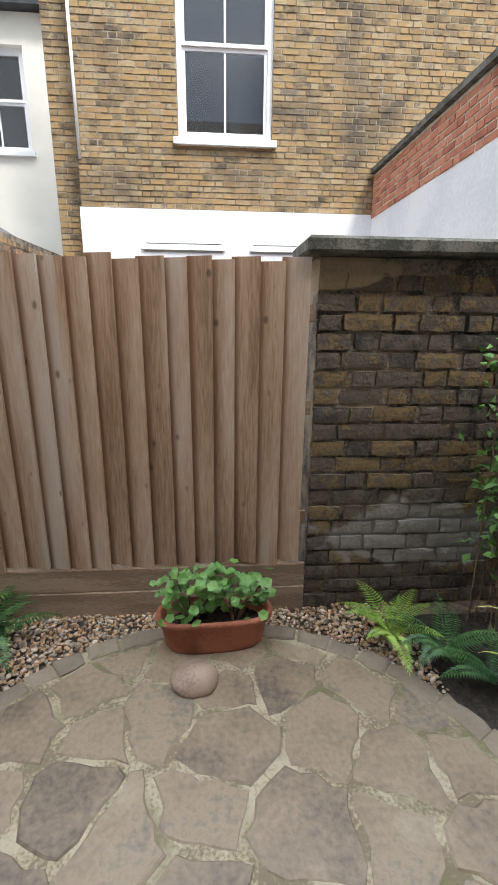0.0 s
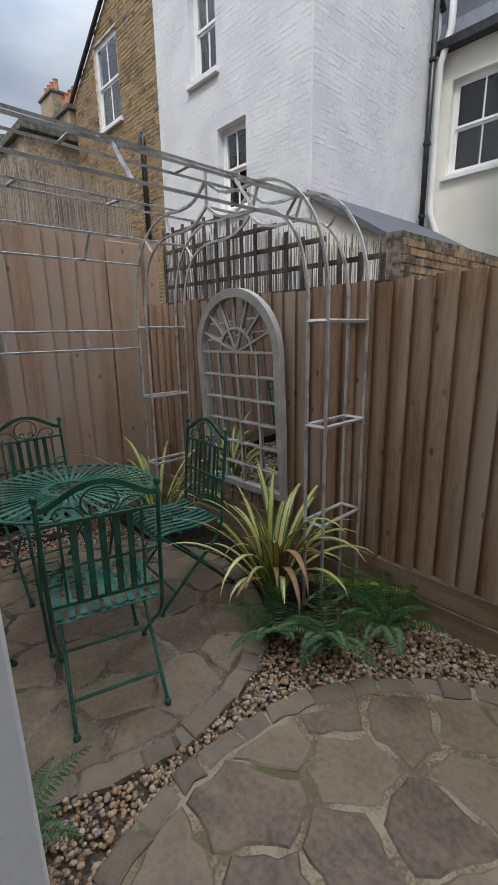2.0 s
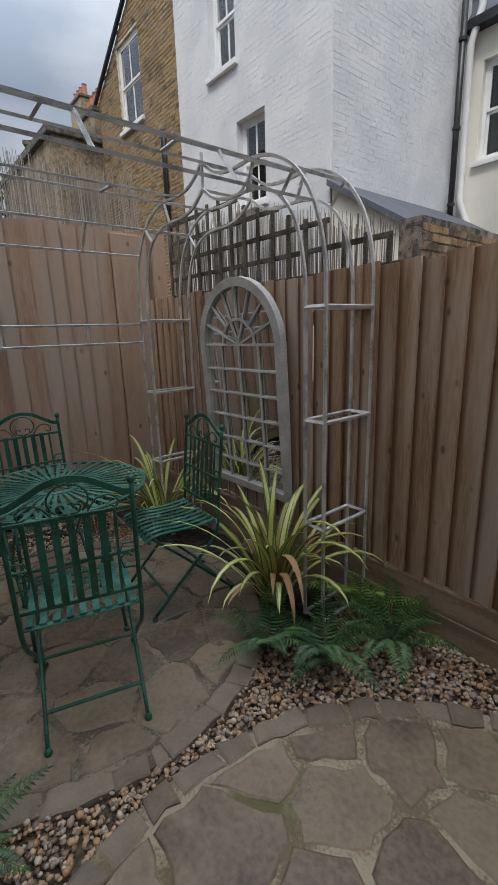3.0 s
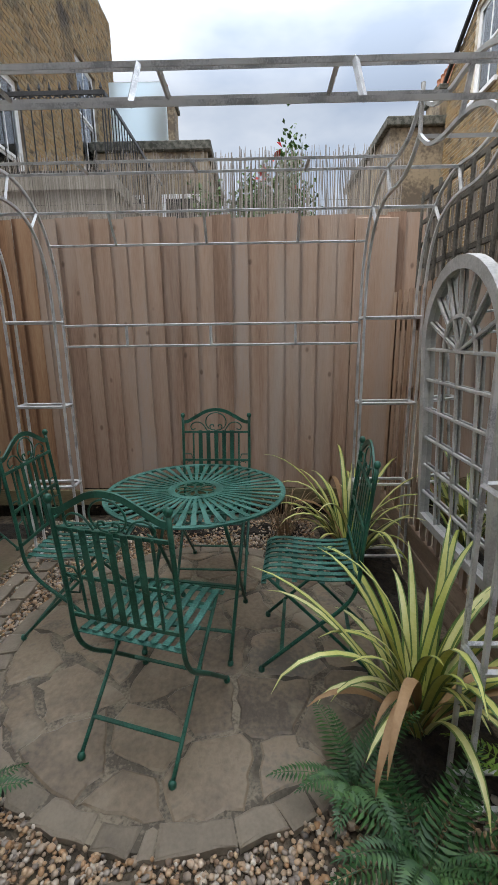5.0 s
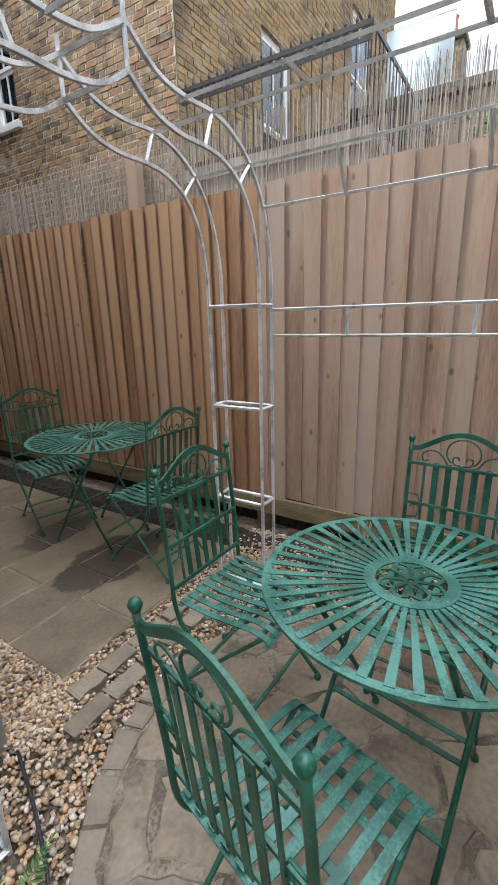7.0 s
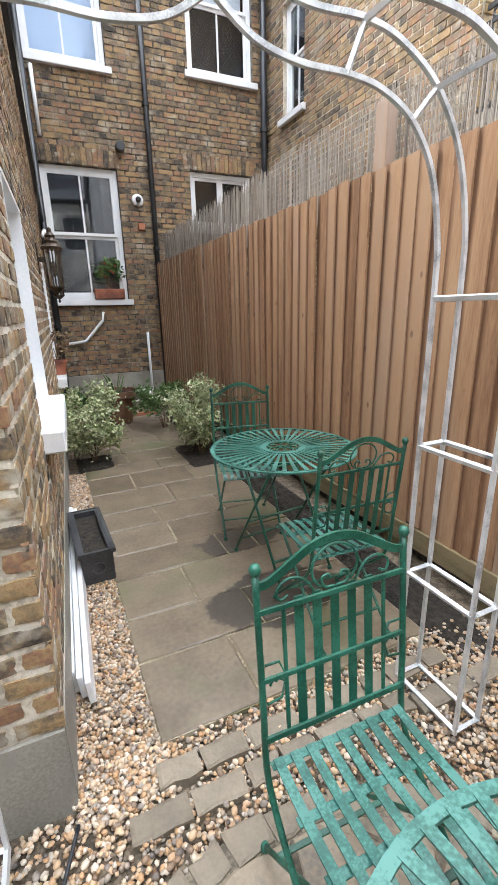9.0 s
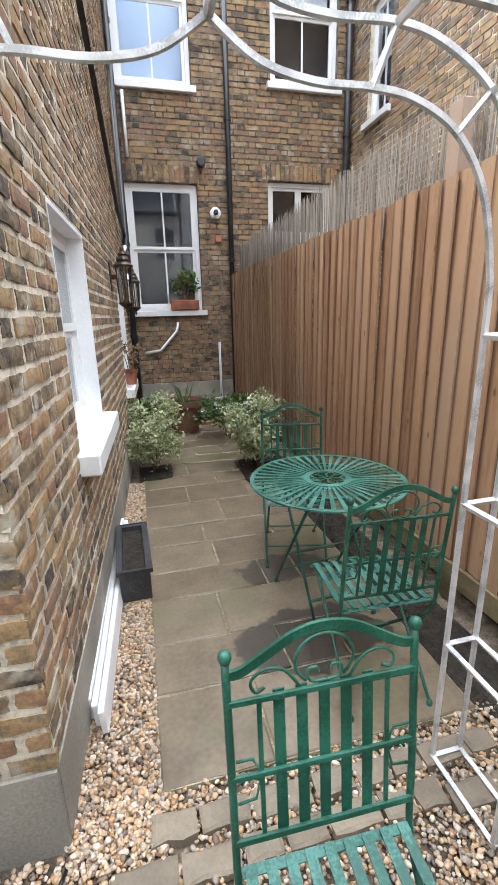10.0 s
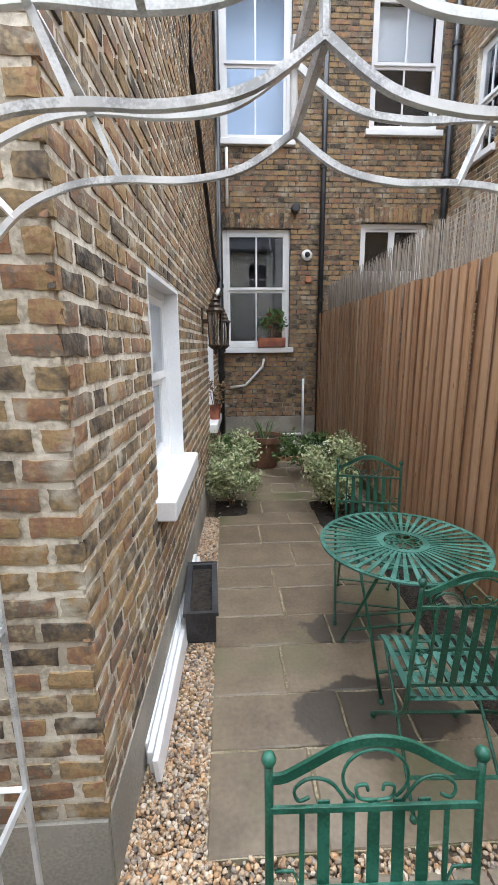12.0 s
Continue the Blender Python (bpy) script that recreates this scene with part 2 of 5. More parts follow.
M_POINT_D = mat("dark_paving_pointing", [(0.10, 0.082, 0.058), (0.19, 0.155, 0.11), (0.26, 0.215, 0.15)], 0.9, scale=7, bump=0.8, dist=0.008, stain=(0.06, 0.05, 0.035), stain_scale=4, stain_at=(0.5, 0.66))
# two darker patches lie by the alley table and its chairs
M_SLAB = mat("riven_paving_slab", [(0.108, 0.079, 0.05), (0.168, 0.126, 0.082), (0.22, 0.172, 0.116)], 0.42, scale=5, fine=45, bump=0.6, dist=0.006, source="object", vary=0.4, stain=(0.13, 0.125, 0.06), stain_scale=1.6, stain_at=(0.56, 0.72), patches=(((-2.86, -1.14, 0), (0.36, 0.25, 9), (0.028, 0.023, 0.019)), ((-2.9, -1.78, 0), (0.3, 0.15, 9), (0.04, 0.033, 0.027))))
M_SETT = mat("stone_sett", [(0.15, 0.12, 0.085), (0.26, 0.21, 0.15)], 0.75, scale=12, bump=0.7, dist=0.006, source="object", vary=0.5)
M_PEBBLE = mat("pea_gravel", [(0.10, 0.085, 0.075), (0.42, 0.24, 0.115), (0.56, 0.40, 0.25), (0.22, 0.18, 0.15), (0.62, 0.53, 0.42), (0.45, 0.27, 0.14)], 0.6, scale=30, source="island", vary=0.9, bump=0.1)
M_GROUND = mat("gritty_earth", [(0.075, 0.058, 0.04), (0.18, 0.135, 0.09)], 0.95, scale=25, bump=0.8, dist=0.01)
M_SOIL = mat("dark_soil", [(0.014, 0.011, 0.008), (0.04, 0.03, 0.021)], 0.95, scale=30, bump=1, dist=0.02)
M_TERRA = mat("terracotta", [(0.30, 0.095, 0.05), (0.42, 0.15, 0.085)], 0.75, scale=6, bump=0.25, stain=(0.2, 0.07, 0.045), stain_scale=5)
M_POTBR = mat("brown_glazed_pot", [(0.13, 0.06, 0.035), (0.2, 0.10, 0.06)], 0.6, scale=6)
M_LEAD = mat("dark_plastic_planter", [(0.025, 0.026, 0.028), (0.055, 0.056, 0.06)], 0.5, scale=8)
M_BOULDER = mat("pink_boulder", [(0.22, 0.155, 0.115), (0.33, 0.235, 0.175)], 0.7, scale=7, bump=0.3)
# near-black that stands in for the shade of unlit rooms
M_DARK = mat("unlit_room_black", [(0.012, 0.013, 0.015), (0.02, 0.021, 0.024)], 0.9)
M_CURTAIN = mat("pale_blue_blind", [(0.5, 0.62, 0.78), (0.6, 0.7, 0.84)], 0.8, scale=2)
M_LEAF = mat("shrub_leaf", [(0.035, 0.085, 0.02), (0.075, 0.15, 0.035), (0.12, 0.2, 0.05)], 0.5, scale=6, source="island", vary=0.7)
M_GERAN = mat("geranium_leaf", [(0.06, 0.15, 0.03), (0.11, 0.24, 0.05), (0.17, 0.32, 0.08)], 0.5, scale=6, source="island", vary=0.7)
M_VARIEG = mat("variegated_leaf", [(0.13, 0.19, 0.07), (0.34, 0.40, 0.19), (0.58, 0.6, 0.38), (0.2, 0.25, 0.1)], 0.5, scale=6, source="island", vary=0.8)
M_FERN = mat("fern_leaf", [(0.015, 0.055, 0.016), (0.035, 0.10, 0.024), (0.08, 0.17, 0.04)], 0.5, scale=5, source="island", vary=0.35)
M_FERN_Y = mat("bright_fern_leaf", [(0.12, 0.22, 0.025), (0.2, 0.32, 0.04), (0.27, 0.38, 0.06)], 0.5, scale=5, source="island", vary=0.35)
M_BLADE = mat("cream_leaf_stripe", [(0.36, 0.38, 0.07), (0.54, 0.53, 0.16), (0.70, 0.66, 0.33)], 0.4, scale=6, source="object", vary=0.6)
M_BLADE_G = mat("green_leaf_margin", [(0.05, 0.10, 0.025), (0.10, 0.17, 0.04), (0.18, 0.24, 0.06)], 0.4, scale=6, source="object", vary=0.5)
M_DEADLEAF = mat("dry_leaf", [(0.25, 0.14, 0.06), (0.42, 0.26, 0.13)], 0.7, scale=9, source="island")
M_STEM = mat("woody_stem", [(0.09, 0.055, 0.03), (0.2, 0.13, 0.075)], 0.9, scale=20)
M_GRASS = mat("bronze_sedge", [(0.13, 0.075, 0.04), (0.28, 0.18, 0.10), (0.2, 0.16, 0.07)], 0.7, scale=9, source="island", vary=0.8)
M_RED = mat("red_petal", [(0.42, 0.02, 0.02), (0.6, 0.05, 0.04)], 0.5)
M_WHITEP = mat("white_petal", [(0.75, 0.75, 0.7), (0.85, 0.85, 0.8)], 0.5)
M_TAN = mat("chimney_clay", [(0.38, 0.15, 0.08), (0.5, 0.22, 0.12)], 0.8, scale=5)
M_BRASS = mat("aged_bronze", [(0.035, 0.025, 0.018), (0.09, 0.065, 0.045)], 0.45, 0.6, scale=12)


def glass(name, tint=(0.9, 0.95, 1.0), rough=0.01):
    m = bpy.data.materials.new(name)
    m.use_nodes = True
    b = m.node_tree.nodes["Principled BSDF"]
    b.inputs["Base Color"].default_value = (*tint, 1)
    b.inputs["Transmission Weight"].default_value = 1.0
    b.inputs["Roughness"].default_value = rough
    b.inputs["IOR"].default_value = 1.5
    return m


M_FARB = mat("distant_brick", [(0.14, 0.11, 0.08), (0.24, 0.19, 0.13), (0.34, 0.27, 0.18)], 0.9, scale=1.2, fine=14, bump=0.4)
M_GLASS = glass("window_glass")
M_FROST = glass("frosted_balcony_glass", (0.8, 0.93, 0.97), 0.35)


# ---- mesh helpers ----
def box(bm, x0, x1, y0, y1, z0, z1, m=None):
    v = [bm.verts.new((x, y, z)) for x in (x0, x1) for y in (y0, y1) for z in (z0, z1)]
    for f in ((0, 1, 3, 2), (4, 6, 7, 5), (0, 4, 5, 1), (2, 3, 7, 6), (0, 2, 6, 4), (1, 5, 7, 3)):
        bm.faces.new([v[i] for i in f])
    if m is not None:
        bmesh.ops.transform(bm, matrix=m, verts=v)
    return v


def bevel_box(x0, x1, y0, y1, z0, z1, r=0.004, seg=1):
    bm = bmesh.new()
    box(bm, min(x0, x1), max(x0, x1), min(y0, y1), max(y0, y1), min(z0, z1), max(z0, z1))
    bmesh.ops.recalc_face_normals(bm, faces=bm.faces)
    bmesh.ops.bevel(bm, geom=bm.edges[:], offset=r, segments=seg, affect="EDGES", profile=0.5)
    return bm


def tube(bm, pts, r, n=8, flat=None, closed=False, taper=None):
    """A bar along points: round with radius r, or flat=(half width, half thickness, side vector)."""
    pts = [Vector(p) for p in pts]
    rings = []
    k = len(pts)
    for i, p in enumerate(pts):
        a = pts[(i - 1) % k] if closed or i else p
        c = pts[(i + 1) % k] if closed or i < k - 1 else p
        d = (c - a).normalized()
        if flat:
            s = Vector(flat[2])
            s = (s - d * s.dot(d)).normalized()
            t = d.cross(s)
            ring = [p + s * flat[0] * u + t * flat[1] * w for u, w in ((-1, -1), (1, -1), (1, 1), (-1, 1))]
        else:
            ref = Vector((0, 0, 1)) if abs(d.z) < 0.9 else Vector((0, 1, 0))
            s = d.cross(ref).normalized()
            t = d.cross(s)
            q = r * (taper(i / (k - 1)) if taper else 1)
            ring = [p + (s * math.cos(2 * math.pi * j / n) + t * math.sin(2 * math.pi * j / n)) * q for j in range(n)]
        rings.append([bm.verts.new(v) for v in ring])
    m = len(rings[0])
    for i in range(k if closed else k - 1):
        a, c = rings[i], rings[(i + 1) % k]
        for j in range(m):
            bm.faces.new((a[j], a[(j + 1) % m], c[(j + 1) % m], c[j]))
    if not closed:
        bm.faces.new(rings[0][::-1])
        bm.faces.new(rings[-1])
    return bm


def smooth_line(pts, per=6):
    """Catmull-Rom through the points."""
    pts = [Vector(p) for p in pts]
    out = []
    for i in range(len(pts) - 1):
        p0, p1, p2, p3 = pts[max(i - 1, 0)], pts[i], pts[i + 1], pts[min(i + 2, len(pts) - 1)]
        for j in range(per):
            t = j / per
            out.append(0.5 * ((2 * p1) + (p2 - p0) * t + (2 * p0 - 5 * p1 + 4 * p2 - p3) * t * t + (3 * p1 - p0 - 3 * p2 + p3) * t ** 3))
    out.append(pts[-1])
    return out


def lathe(profile, n=24, sx=1.0, sy=1.0):
    bm = bmesh.new()
    rings = [[bm.verts.new((r * sx * math.cos(2 * math.pi * j / n), r * sy * math.sin(2 * math.pi * j / n), z)) for j in range(n)] for r, z in profile]
    for a, c in zip(rings, rings[1:]):
        for j in range(n):
            bm.faces.new((a[j], a[(j + 1) % n], c[(j + 1) % n], c[j]))
    bm.faces.new(rings[0][::-1])
    bm.faces.new(rings[-1])
    return bm


def mesh_of(name, bm, material, smooth=False):
    bmesh.ops.recalc_face_normals(bm, faces=bm.faces)
    me = bpy.data.meshes.new(name)
    bm.to_mesh(me)
    bm.free()
    me.materials.append(material)
    if smooth:
        me.polygons.foreach_set("use_smooth", [True] * len(me.polygons))
    return me


def part(name, bm, material, parent=None, label="", smooth=False):
    ob = new(name, mesh_of(name, bm, material, smooth))
    if parent:
        ob.parent = parent
    if label:
        tagged(ob, label)
    return ob


def thing(name, label, category, group="", kind="", m=None):
    ob = tagged(new(name), label, category, group, kind)
    if m is not None:
        ob.matrix_basis = m
    return ob


def raw(name, verts, faces, material, parent=None, smooth=False):
    me = bpy.data.meshes.new(name)
    me.from_pydata(verts, [], faces)
    me.materials.append(material)
    if smooth:
        me.polygons.foreach_set("use_smooth", [True] * len(me.polygons))
    ob = new(name, me)
    if parent:
        ob.parent = parent
    return ob


# ---- ground ----
bm = bmesh.new()
box(bm, -300, 300, -300, 300, -0.4, -0.03)
tagged(part("ground", bm, M_GROUND), "gritty brown earth under the paving and gravel", "ground", kind="structure")


# ---- brick walls ----
def spans(u0, u1, z0, z1, holes):
    """The stretches of a course left over by the holes."""
    out = [(u0, u1)]
    for a, b, c, d in holes:
        if z1 > c and z0 < d:
            nxt = []
            for s, e in out:
                if b <= s or a >= e:
                    nxt.append((s, e))
                else:
                    if a > s:
                        nxt.append((s, a))
                    if b < e:
                        nxt.append((b, e))
            out = nxt
    return out


def brick_wall(name, m, length, z0, z1, holes, material, mortar, label, thick=0.22, near=None, near_material=None, proud=0.007, gable=None,
               lay=(0.225, 0.075), joint=0.0065, turn=None):
    """A wall in its own plane: u to the right, face towards -y. near: a stretch (u0, u1, z0, z1) whose bricks are single pieces."""
    wall = thing(name, label, "wall", kind="structure", m=m)
    us = sorted({0, length, *[h[0] for h in holes], *[h[1] for h in holes]})
    zs = sorted({z0, z1, *[h[2] for h in holes], *[h[3] for h in holes]})
    bm = bmesh.new()
    for a, b in zip(us, us[1:]):
        run = None
        for c, d in zip(zs, zs[1:]):
            if not any(h[0] < (a + b) / 2 < h[1] and h[2] < (c + d) / 2 < h[3] for h in holes):
                top = d
                box(bm, a, b, 0, thick, c, top)
    bmesh.ops.remove_doubles(bm, verts=bm.verts[:], dist=0.0005)
    part("backing", bm, mortar, wall)
    r = random.Random(len(name) * 31 + int(length * 10))
    verts, faces, singles = [], [], []
    L, H = lay
    rows = int((z1 - z0) / H)
    for k in range(rows):
        za, zb = z0 + k * H + joint, z0 + (k + 1) * H - joint
        for s, e in spans(0, length, za, zb, holes):
            u = s - (0 if k % 2 else (L + 0.01) / 2 * 0.5)
            j = 0
            while u < e - 0.01:
                w = L / 2 if (j + k) % 2 else L
                a, b = max(u + joint, s), min(u + w - joint, e)
                u += w
                j += 1
                if b - a < 0.02 or (gable and not gable((a + b) / 2, zb)):
                    continue
                p = -proud * r.uniform(0.5, 1.5)
                ja, jb = r.uniform(-0.003, 0.004), r.uniform(-0.004, 0.003)
                if near and near[0] < (a + b) / 2 < near[1] and near[2] < za < near[3] and len(singles) < 300:
                    if turn == 0 and a < 0.001:
                        a = -0.014
                    if turn == 1 and b > length - 0.001:
                        b = length + 0.012
                    singles.append((a + ja, b + jb, za, zb, p))
                    continue
                i = len(verts)
                g = 0.003
                verts += [(a, 0.01, za), (b, 0.01, za), (b, 0.01, zb), (a, 0.01, zb), (a + g, p, za + g + ja), (b - g, p + ja, za + g), (b - g, p, zb - g + jb), (a + g, p + jb, zb - g)]
                faces += [(i + 4, i + 5, i + 6, i + 7), (i, i + 1, i + 5, i + 4), (i + 1, i + 2, i + 6, i + 5), (i + 2, i + 3, i + 7, i + 6), (i + 3, i, i + 4, i + 7)]
    if verts:
        tagged(raw("bricks", verts, faces, material, wall), kind="stuff")
    return wall, singles


def lay_singles(wall, singles, material):
    """Single bricks with chipped, rounded faces; alike lengths share a mesh."""
    cache = {}
    r = random.Random(5)
    for a, b, za, zb, p in singles:
        w = round((b - a) / 0.01) * 0.01
        key = (w, r.randrange(6))
        if key not in cache:
            bm = bmesh.new()
            h = zb - za
            n = max(2, int(w / 0.04))
            gx, gz = n + 1, 4
            grid = []
            for i in range(gx):
                col = []
                for j in range(gz):
                    edge = i in (0, gx - 1) or j in (0, gz - 1)
                    y = (0.0012 if edge else -0.001) + r.uniform(-0.0009, 0.0009)
                    col.append(bm.verts.new((w * i / n + (r.uniform(-0.004, 0.004) if edge else 0), y, h * j / 3 + (r.uniform(-0.004, 0.004) if edge else 0))))
                grid.append(col)
            for i in range(gx - 1):
                for j in range(gz - 1):
                    bm.faces.new((grid[i][j], grid[i + 1][j], grid[i + 1][j + 1], grid[i][j + 1]))
            loop = [c[0] for c in grid] + [c for c in grid[-1][1:]] + [c[-1] for c in grid[-2::-1]] + [grid[0][2], grid[0][1]]
            back = [bm.verts.new((v.co.x, 0.02, v.co.z)) for v in loop]
            for i in range(len(loop)):
                k = (i + 1) % len(loop)
                bm.faces.new((loop[k], loop[i], back[i], back[k]))
            cache[key] = mesh_of("brick", bm, material)
        ob = new("brick", cache[key])
        ob.parent = wall
        ob.matrix_basis = pose(a, p, za)


def sash_window(name, m, w, h, label, panes=2, sill=True, depth=0.1, backing=M_DARK, arch=False, casement=False):
    """Set in an opening of w by h; u to the right, face towards -y, origin at the bottom left."""
    win = thing(name, label, "window", kind="structure", m=m)
    f = 0.065
    y = depth
    bm = bmesh.new()
    for x0, x1, z0, z1 in ((0, f, 0, h), (w - f, w, 0, h), (f, w - f, 0, f), (f, w - f, h - f, h)):
        box(bm, x0 + 0.001, x1 - 0.001, y, y + 0.09, z0 + 0.001, z1 - 0.001)
    part("window_frame", bm, M_PAINT, win)
    halves = ((0, 1.0),) if casement else ((0, 0.5), (0.5, 1.0))
    for i, (a, b) in enumerate(halves):
        yy = y + 0.03 - (0.028 * i)
        za, zb = f + (h - 2 * f) * a, f + (h - 2 * f) * b
        bm = bmesh.new()
        s = 0.042
        cols = panes
        box(bm, f, f + s, yy, yy + 0.025, za, zb)
        box(bm, w - f - s, w - f, yy, yy + 0.025, za, zb)
        box(bm, f + s, w - f - s, yy, yy + 0.025, za, za + s)
        box(bm, f + s, w - f - s, yy, yy + 0.025, zb - s, zb)
        for c in range(1, cols):
            x = f + (w - 2 * f) * c / cols
            g = 0.05 if casement else 0.012
            box(bm, x - g, x + g, yy + 0.002, yy + 0.024, za + s, zb - s)
        sash = part("sash", bm, M_PAINT, win)
        for c in range(cols):
            x0, x1 = f + (w - 2 * f) * c / cols, f + (w - 2 * f) * (c + 1) / cols
            bm = bmesh.new()
            box(bm, x0 + 0.005, x1 - 0.005, yy + 0.010, yy + 0.015, za + 0.01, zb - 0.01)
            p = part("pane", bm, M_GLASS, sash)
            p.visible_shadow = False
    # by default a near-black panel and sides paint the unlit room's shade
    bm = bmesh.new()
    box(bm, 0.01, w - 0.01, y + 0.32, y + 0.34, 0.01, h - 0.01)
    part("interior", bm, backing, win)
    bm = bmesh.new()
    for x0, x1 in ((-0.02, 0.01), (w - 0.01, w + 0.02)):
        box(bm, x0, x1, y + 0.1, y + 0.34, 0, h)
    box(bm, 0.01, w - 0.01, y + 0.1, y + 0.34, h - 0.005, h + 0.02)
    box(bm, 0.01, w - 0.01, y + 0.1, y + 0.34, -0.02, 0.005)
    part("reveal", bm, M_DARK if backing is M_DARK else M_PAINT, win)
    if sill:
        part("window_sill", bevel_box(-0.06, w + 0.06, -0.07, depth + 0.002, -0.085, -0.001, 0.006), M_PAINT, win)
    return win


def plane_pose(x, y, ang):
    """u points along ang (degrees from +x); the face looks to the right of... -y of the turned frame."""
    return pose(x, y, 0, 0, 0, ang)


# ---- the house: side wall of the alley, garden face, end wall ----
SIDE = math.degrees(math.atan2(-6.24, -0.28))
SIDE_M = plane_pose(-1.80, -0.51, SIDE)
W_SIDE = 6.26
win_a, win_b = (0.94, 1.82, 0.97, 2.02), (3.95, 4.75, 0.80, 2.0)
SIDE_HOLES = [win_a, win_b]
wall_alley, singles_alley = brick_wall("wall_alley", SIDE_M, W_SIDE, 0.30, 6.6, SIDE_HOLES, M_BRICK_I, M_MORTAR, "old yellow and brown stock brick house wall", near=(-0.1, 1.15, 0.3, 2.35), turn=0, proud=0.005, joint=0.0115)
wall_garden, singles_garden = brick_wall("wall_garden", pose(-1.80, -0.50, 0, 0, 0, 180) @ pose(-6.0, 0, 0), 5.994, 0.30, 6.6, [(0.4, 3.9, 0.3, 2.3)], M_BRICK_I, M_MORTAR, "old stock brick rear house wall with pale pointing", near=(4.9, 6.1, 0.3, 2.6), turn=1, proud=0.005, joint=0.0115)
# rendered plinth along both faces
bm = bmesh.new()
box(bm, -0.0, W_SIDE, -0.006, 0.22, -0.03, 0.298, SIDE_M)
tagged(part("plinth_alley", bm, M_CEMENT), "grey cement-rendered wall plinth with rough edge", "plinth", kind="structure")
bm = bmesh.new()
box(bm, -1.803, 4.2, -0.72, -0.49, -0.03, 0.297)
tagged(part("plinth_garden", bm, M_CEMENT), "grey cement-rendered wall plinth", "plinth", kind="structure")
for k, (a, b, c, d) in enumerate((win_a, win_b)):
    w = sash_window(f"window_{k + 1}", SIDE_M @ pose(a, 0, c), b - a, d - c, "white painted sash window with deep white reveal and sill", depth=0.08, sill=False)
    bm = bmesh.new()
    for x0, x1 in ((0.0, 0.016), (b - a - 0.016, b - a)):
        box(bm, x0, x1, -0.004, 0.085, 0.0, d - c)
    box(bm, 0.016, b - a - 0.016, -0.003, 0.085, d - c - 0.02, d - c)
    part("reveal_lining", bm, M_PAINT, w, "thick white painted reveal")
    part("window_sill", bevel_box(-0.05, b - a + 0.05, -0.095, 0.13, -0.10, 0.004, 0.008), M_PAINT, w)
# glazed white doors behind the camera, in the garden face
door_m = pose(-1.80, -0.50, 0, 0, 0, 180) @ pose(-5.6, 0, 0.3)
door = sash_window("door_1", door_m, 3.5, 2.0, "wide white glazed garden doors", panes=4, sill=False, casement=True)
# one leaf stands open into the garden
leaf = thing("door_2", "pale grey painted door leaf standing open", "door", kind="structure", m=pose(-0.80, -0.46, -0.02, 0, 0, 84))
part("panel", bevel_box(0, 0.52, -0.022, 0.022, 0.0, 2.0, 0.004), M_PAINT, leaf)

END_M = pose(-2.0, -6.74, 0, 0, 0, 180)
END_HOLES = [(0.16, 1.22, 1.66, 3.46), (0.16, 1.21, 4.68, 6.7), (2.33, 3.39, 2.75, 3.55), (2.38, 3.44, 4.83, 6.6)]
wall_end, _ = brick_wall("wall_end", END_M, 3.7, 0.0, 8.2, END_HOLES, M_BRICK_I, M_MORTAR_D, "tall dark stock brick house wall with sash windows", thick=0.3)
labels = ["white sash window above a flower pot", "white sash window with a pale blue blind", "small white casement window", "white sash window with a pale blind"]
for k, (a, b, c, d) in enumerate(END_HOLES):
    w = sash_window(f"window_{k + 3}", END_M @ pose(a, 0, c), b - a, d - c, labels[k], casement=(k == 2), depth=0.07, backing=M_CURTAIN if k in (1,) else M_DARK)
    if k == 3:
        part("blind", bevel_box(0.1, b - a - 0.1, 0.2, 0.205, 1.0, d - c - 0.08, 0.002), M_WHITEWALL, w, "white roller blind half down")
    # soldier course over each opening
    for j in range(int((b - a + 0.2) / 0.075)):
        ob = part("arch_brick", bevel_box(0.004, 0.071, -0.016, 0.01, 0.004, 0.22, 0.003), M_BRICK_O, wall_end)
        ob.matrix_basis = pose(a - 0.1 + j * 0.075, 0, d + 0.004, 0, (j - (b - a + 0.2) / 0.15) * 0.5)
bm = bmesh.new()
box(bm, -5.65, -2.1, -6.738, -6.70, -0.03, 0.52)
tagged(part("plinth_end", bm, M_CEMENT), "stained grey cement plinth", "plinth", kind="structure")

# neighbour across the fence
NB_M = pose(-5.68, -6.74, 0, 0, 0, 90)
wall_nb, _ = brick_wall("wall_neighbour", NB_M, 4.03, 0.0, 8.2, [(0.55, 1.15, 4.2, 5.6)], M_BRICK_I, M_MORTAR, "neighbour's stock brick extension wall", thick=0.3)
sash_window("window_7", NB_M @ pose(0.55, 0, 4.2), 0.6, 1.4, "narrow white sash window in brick wall", depth=0.06)
NF_M = pose(-5.69, -2.70, 0, 0, 0, 180)
nf_holes = [(1.85, 2.75, 3.0, 5.3), (5.4, 6.6, 5.0, 7.2)]
wall_nf, _ = brick_wall("wall_neighbour_rear", NF_M, 8.2, 0.0, 9.2, nf_holes, M_BRICK_Y, M_MORTAR_Y, "neighbour's yellow stock brick rear wall", thick=0.3)
sash_window("window_8", NF_M @ pose(1.85, 0, 3.0), 0.9, 2.3, "tall white sash window onto a roof terrace", depth=0.06)
sash_window("window_9", NF_M @ pose(5.4, 0, 5.0), 1.2, 2.2, "white sash window in yellow brick wall", depth=0.06)
bm = bmesh.new()
box(bm, -12.0, -5.72, -2.68, -0.55, 0, 2.95)
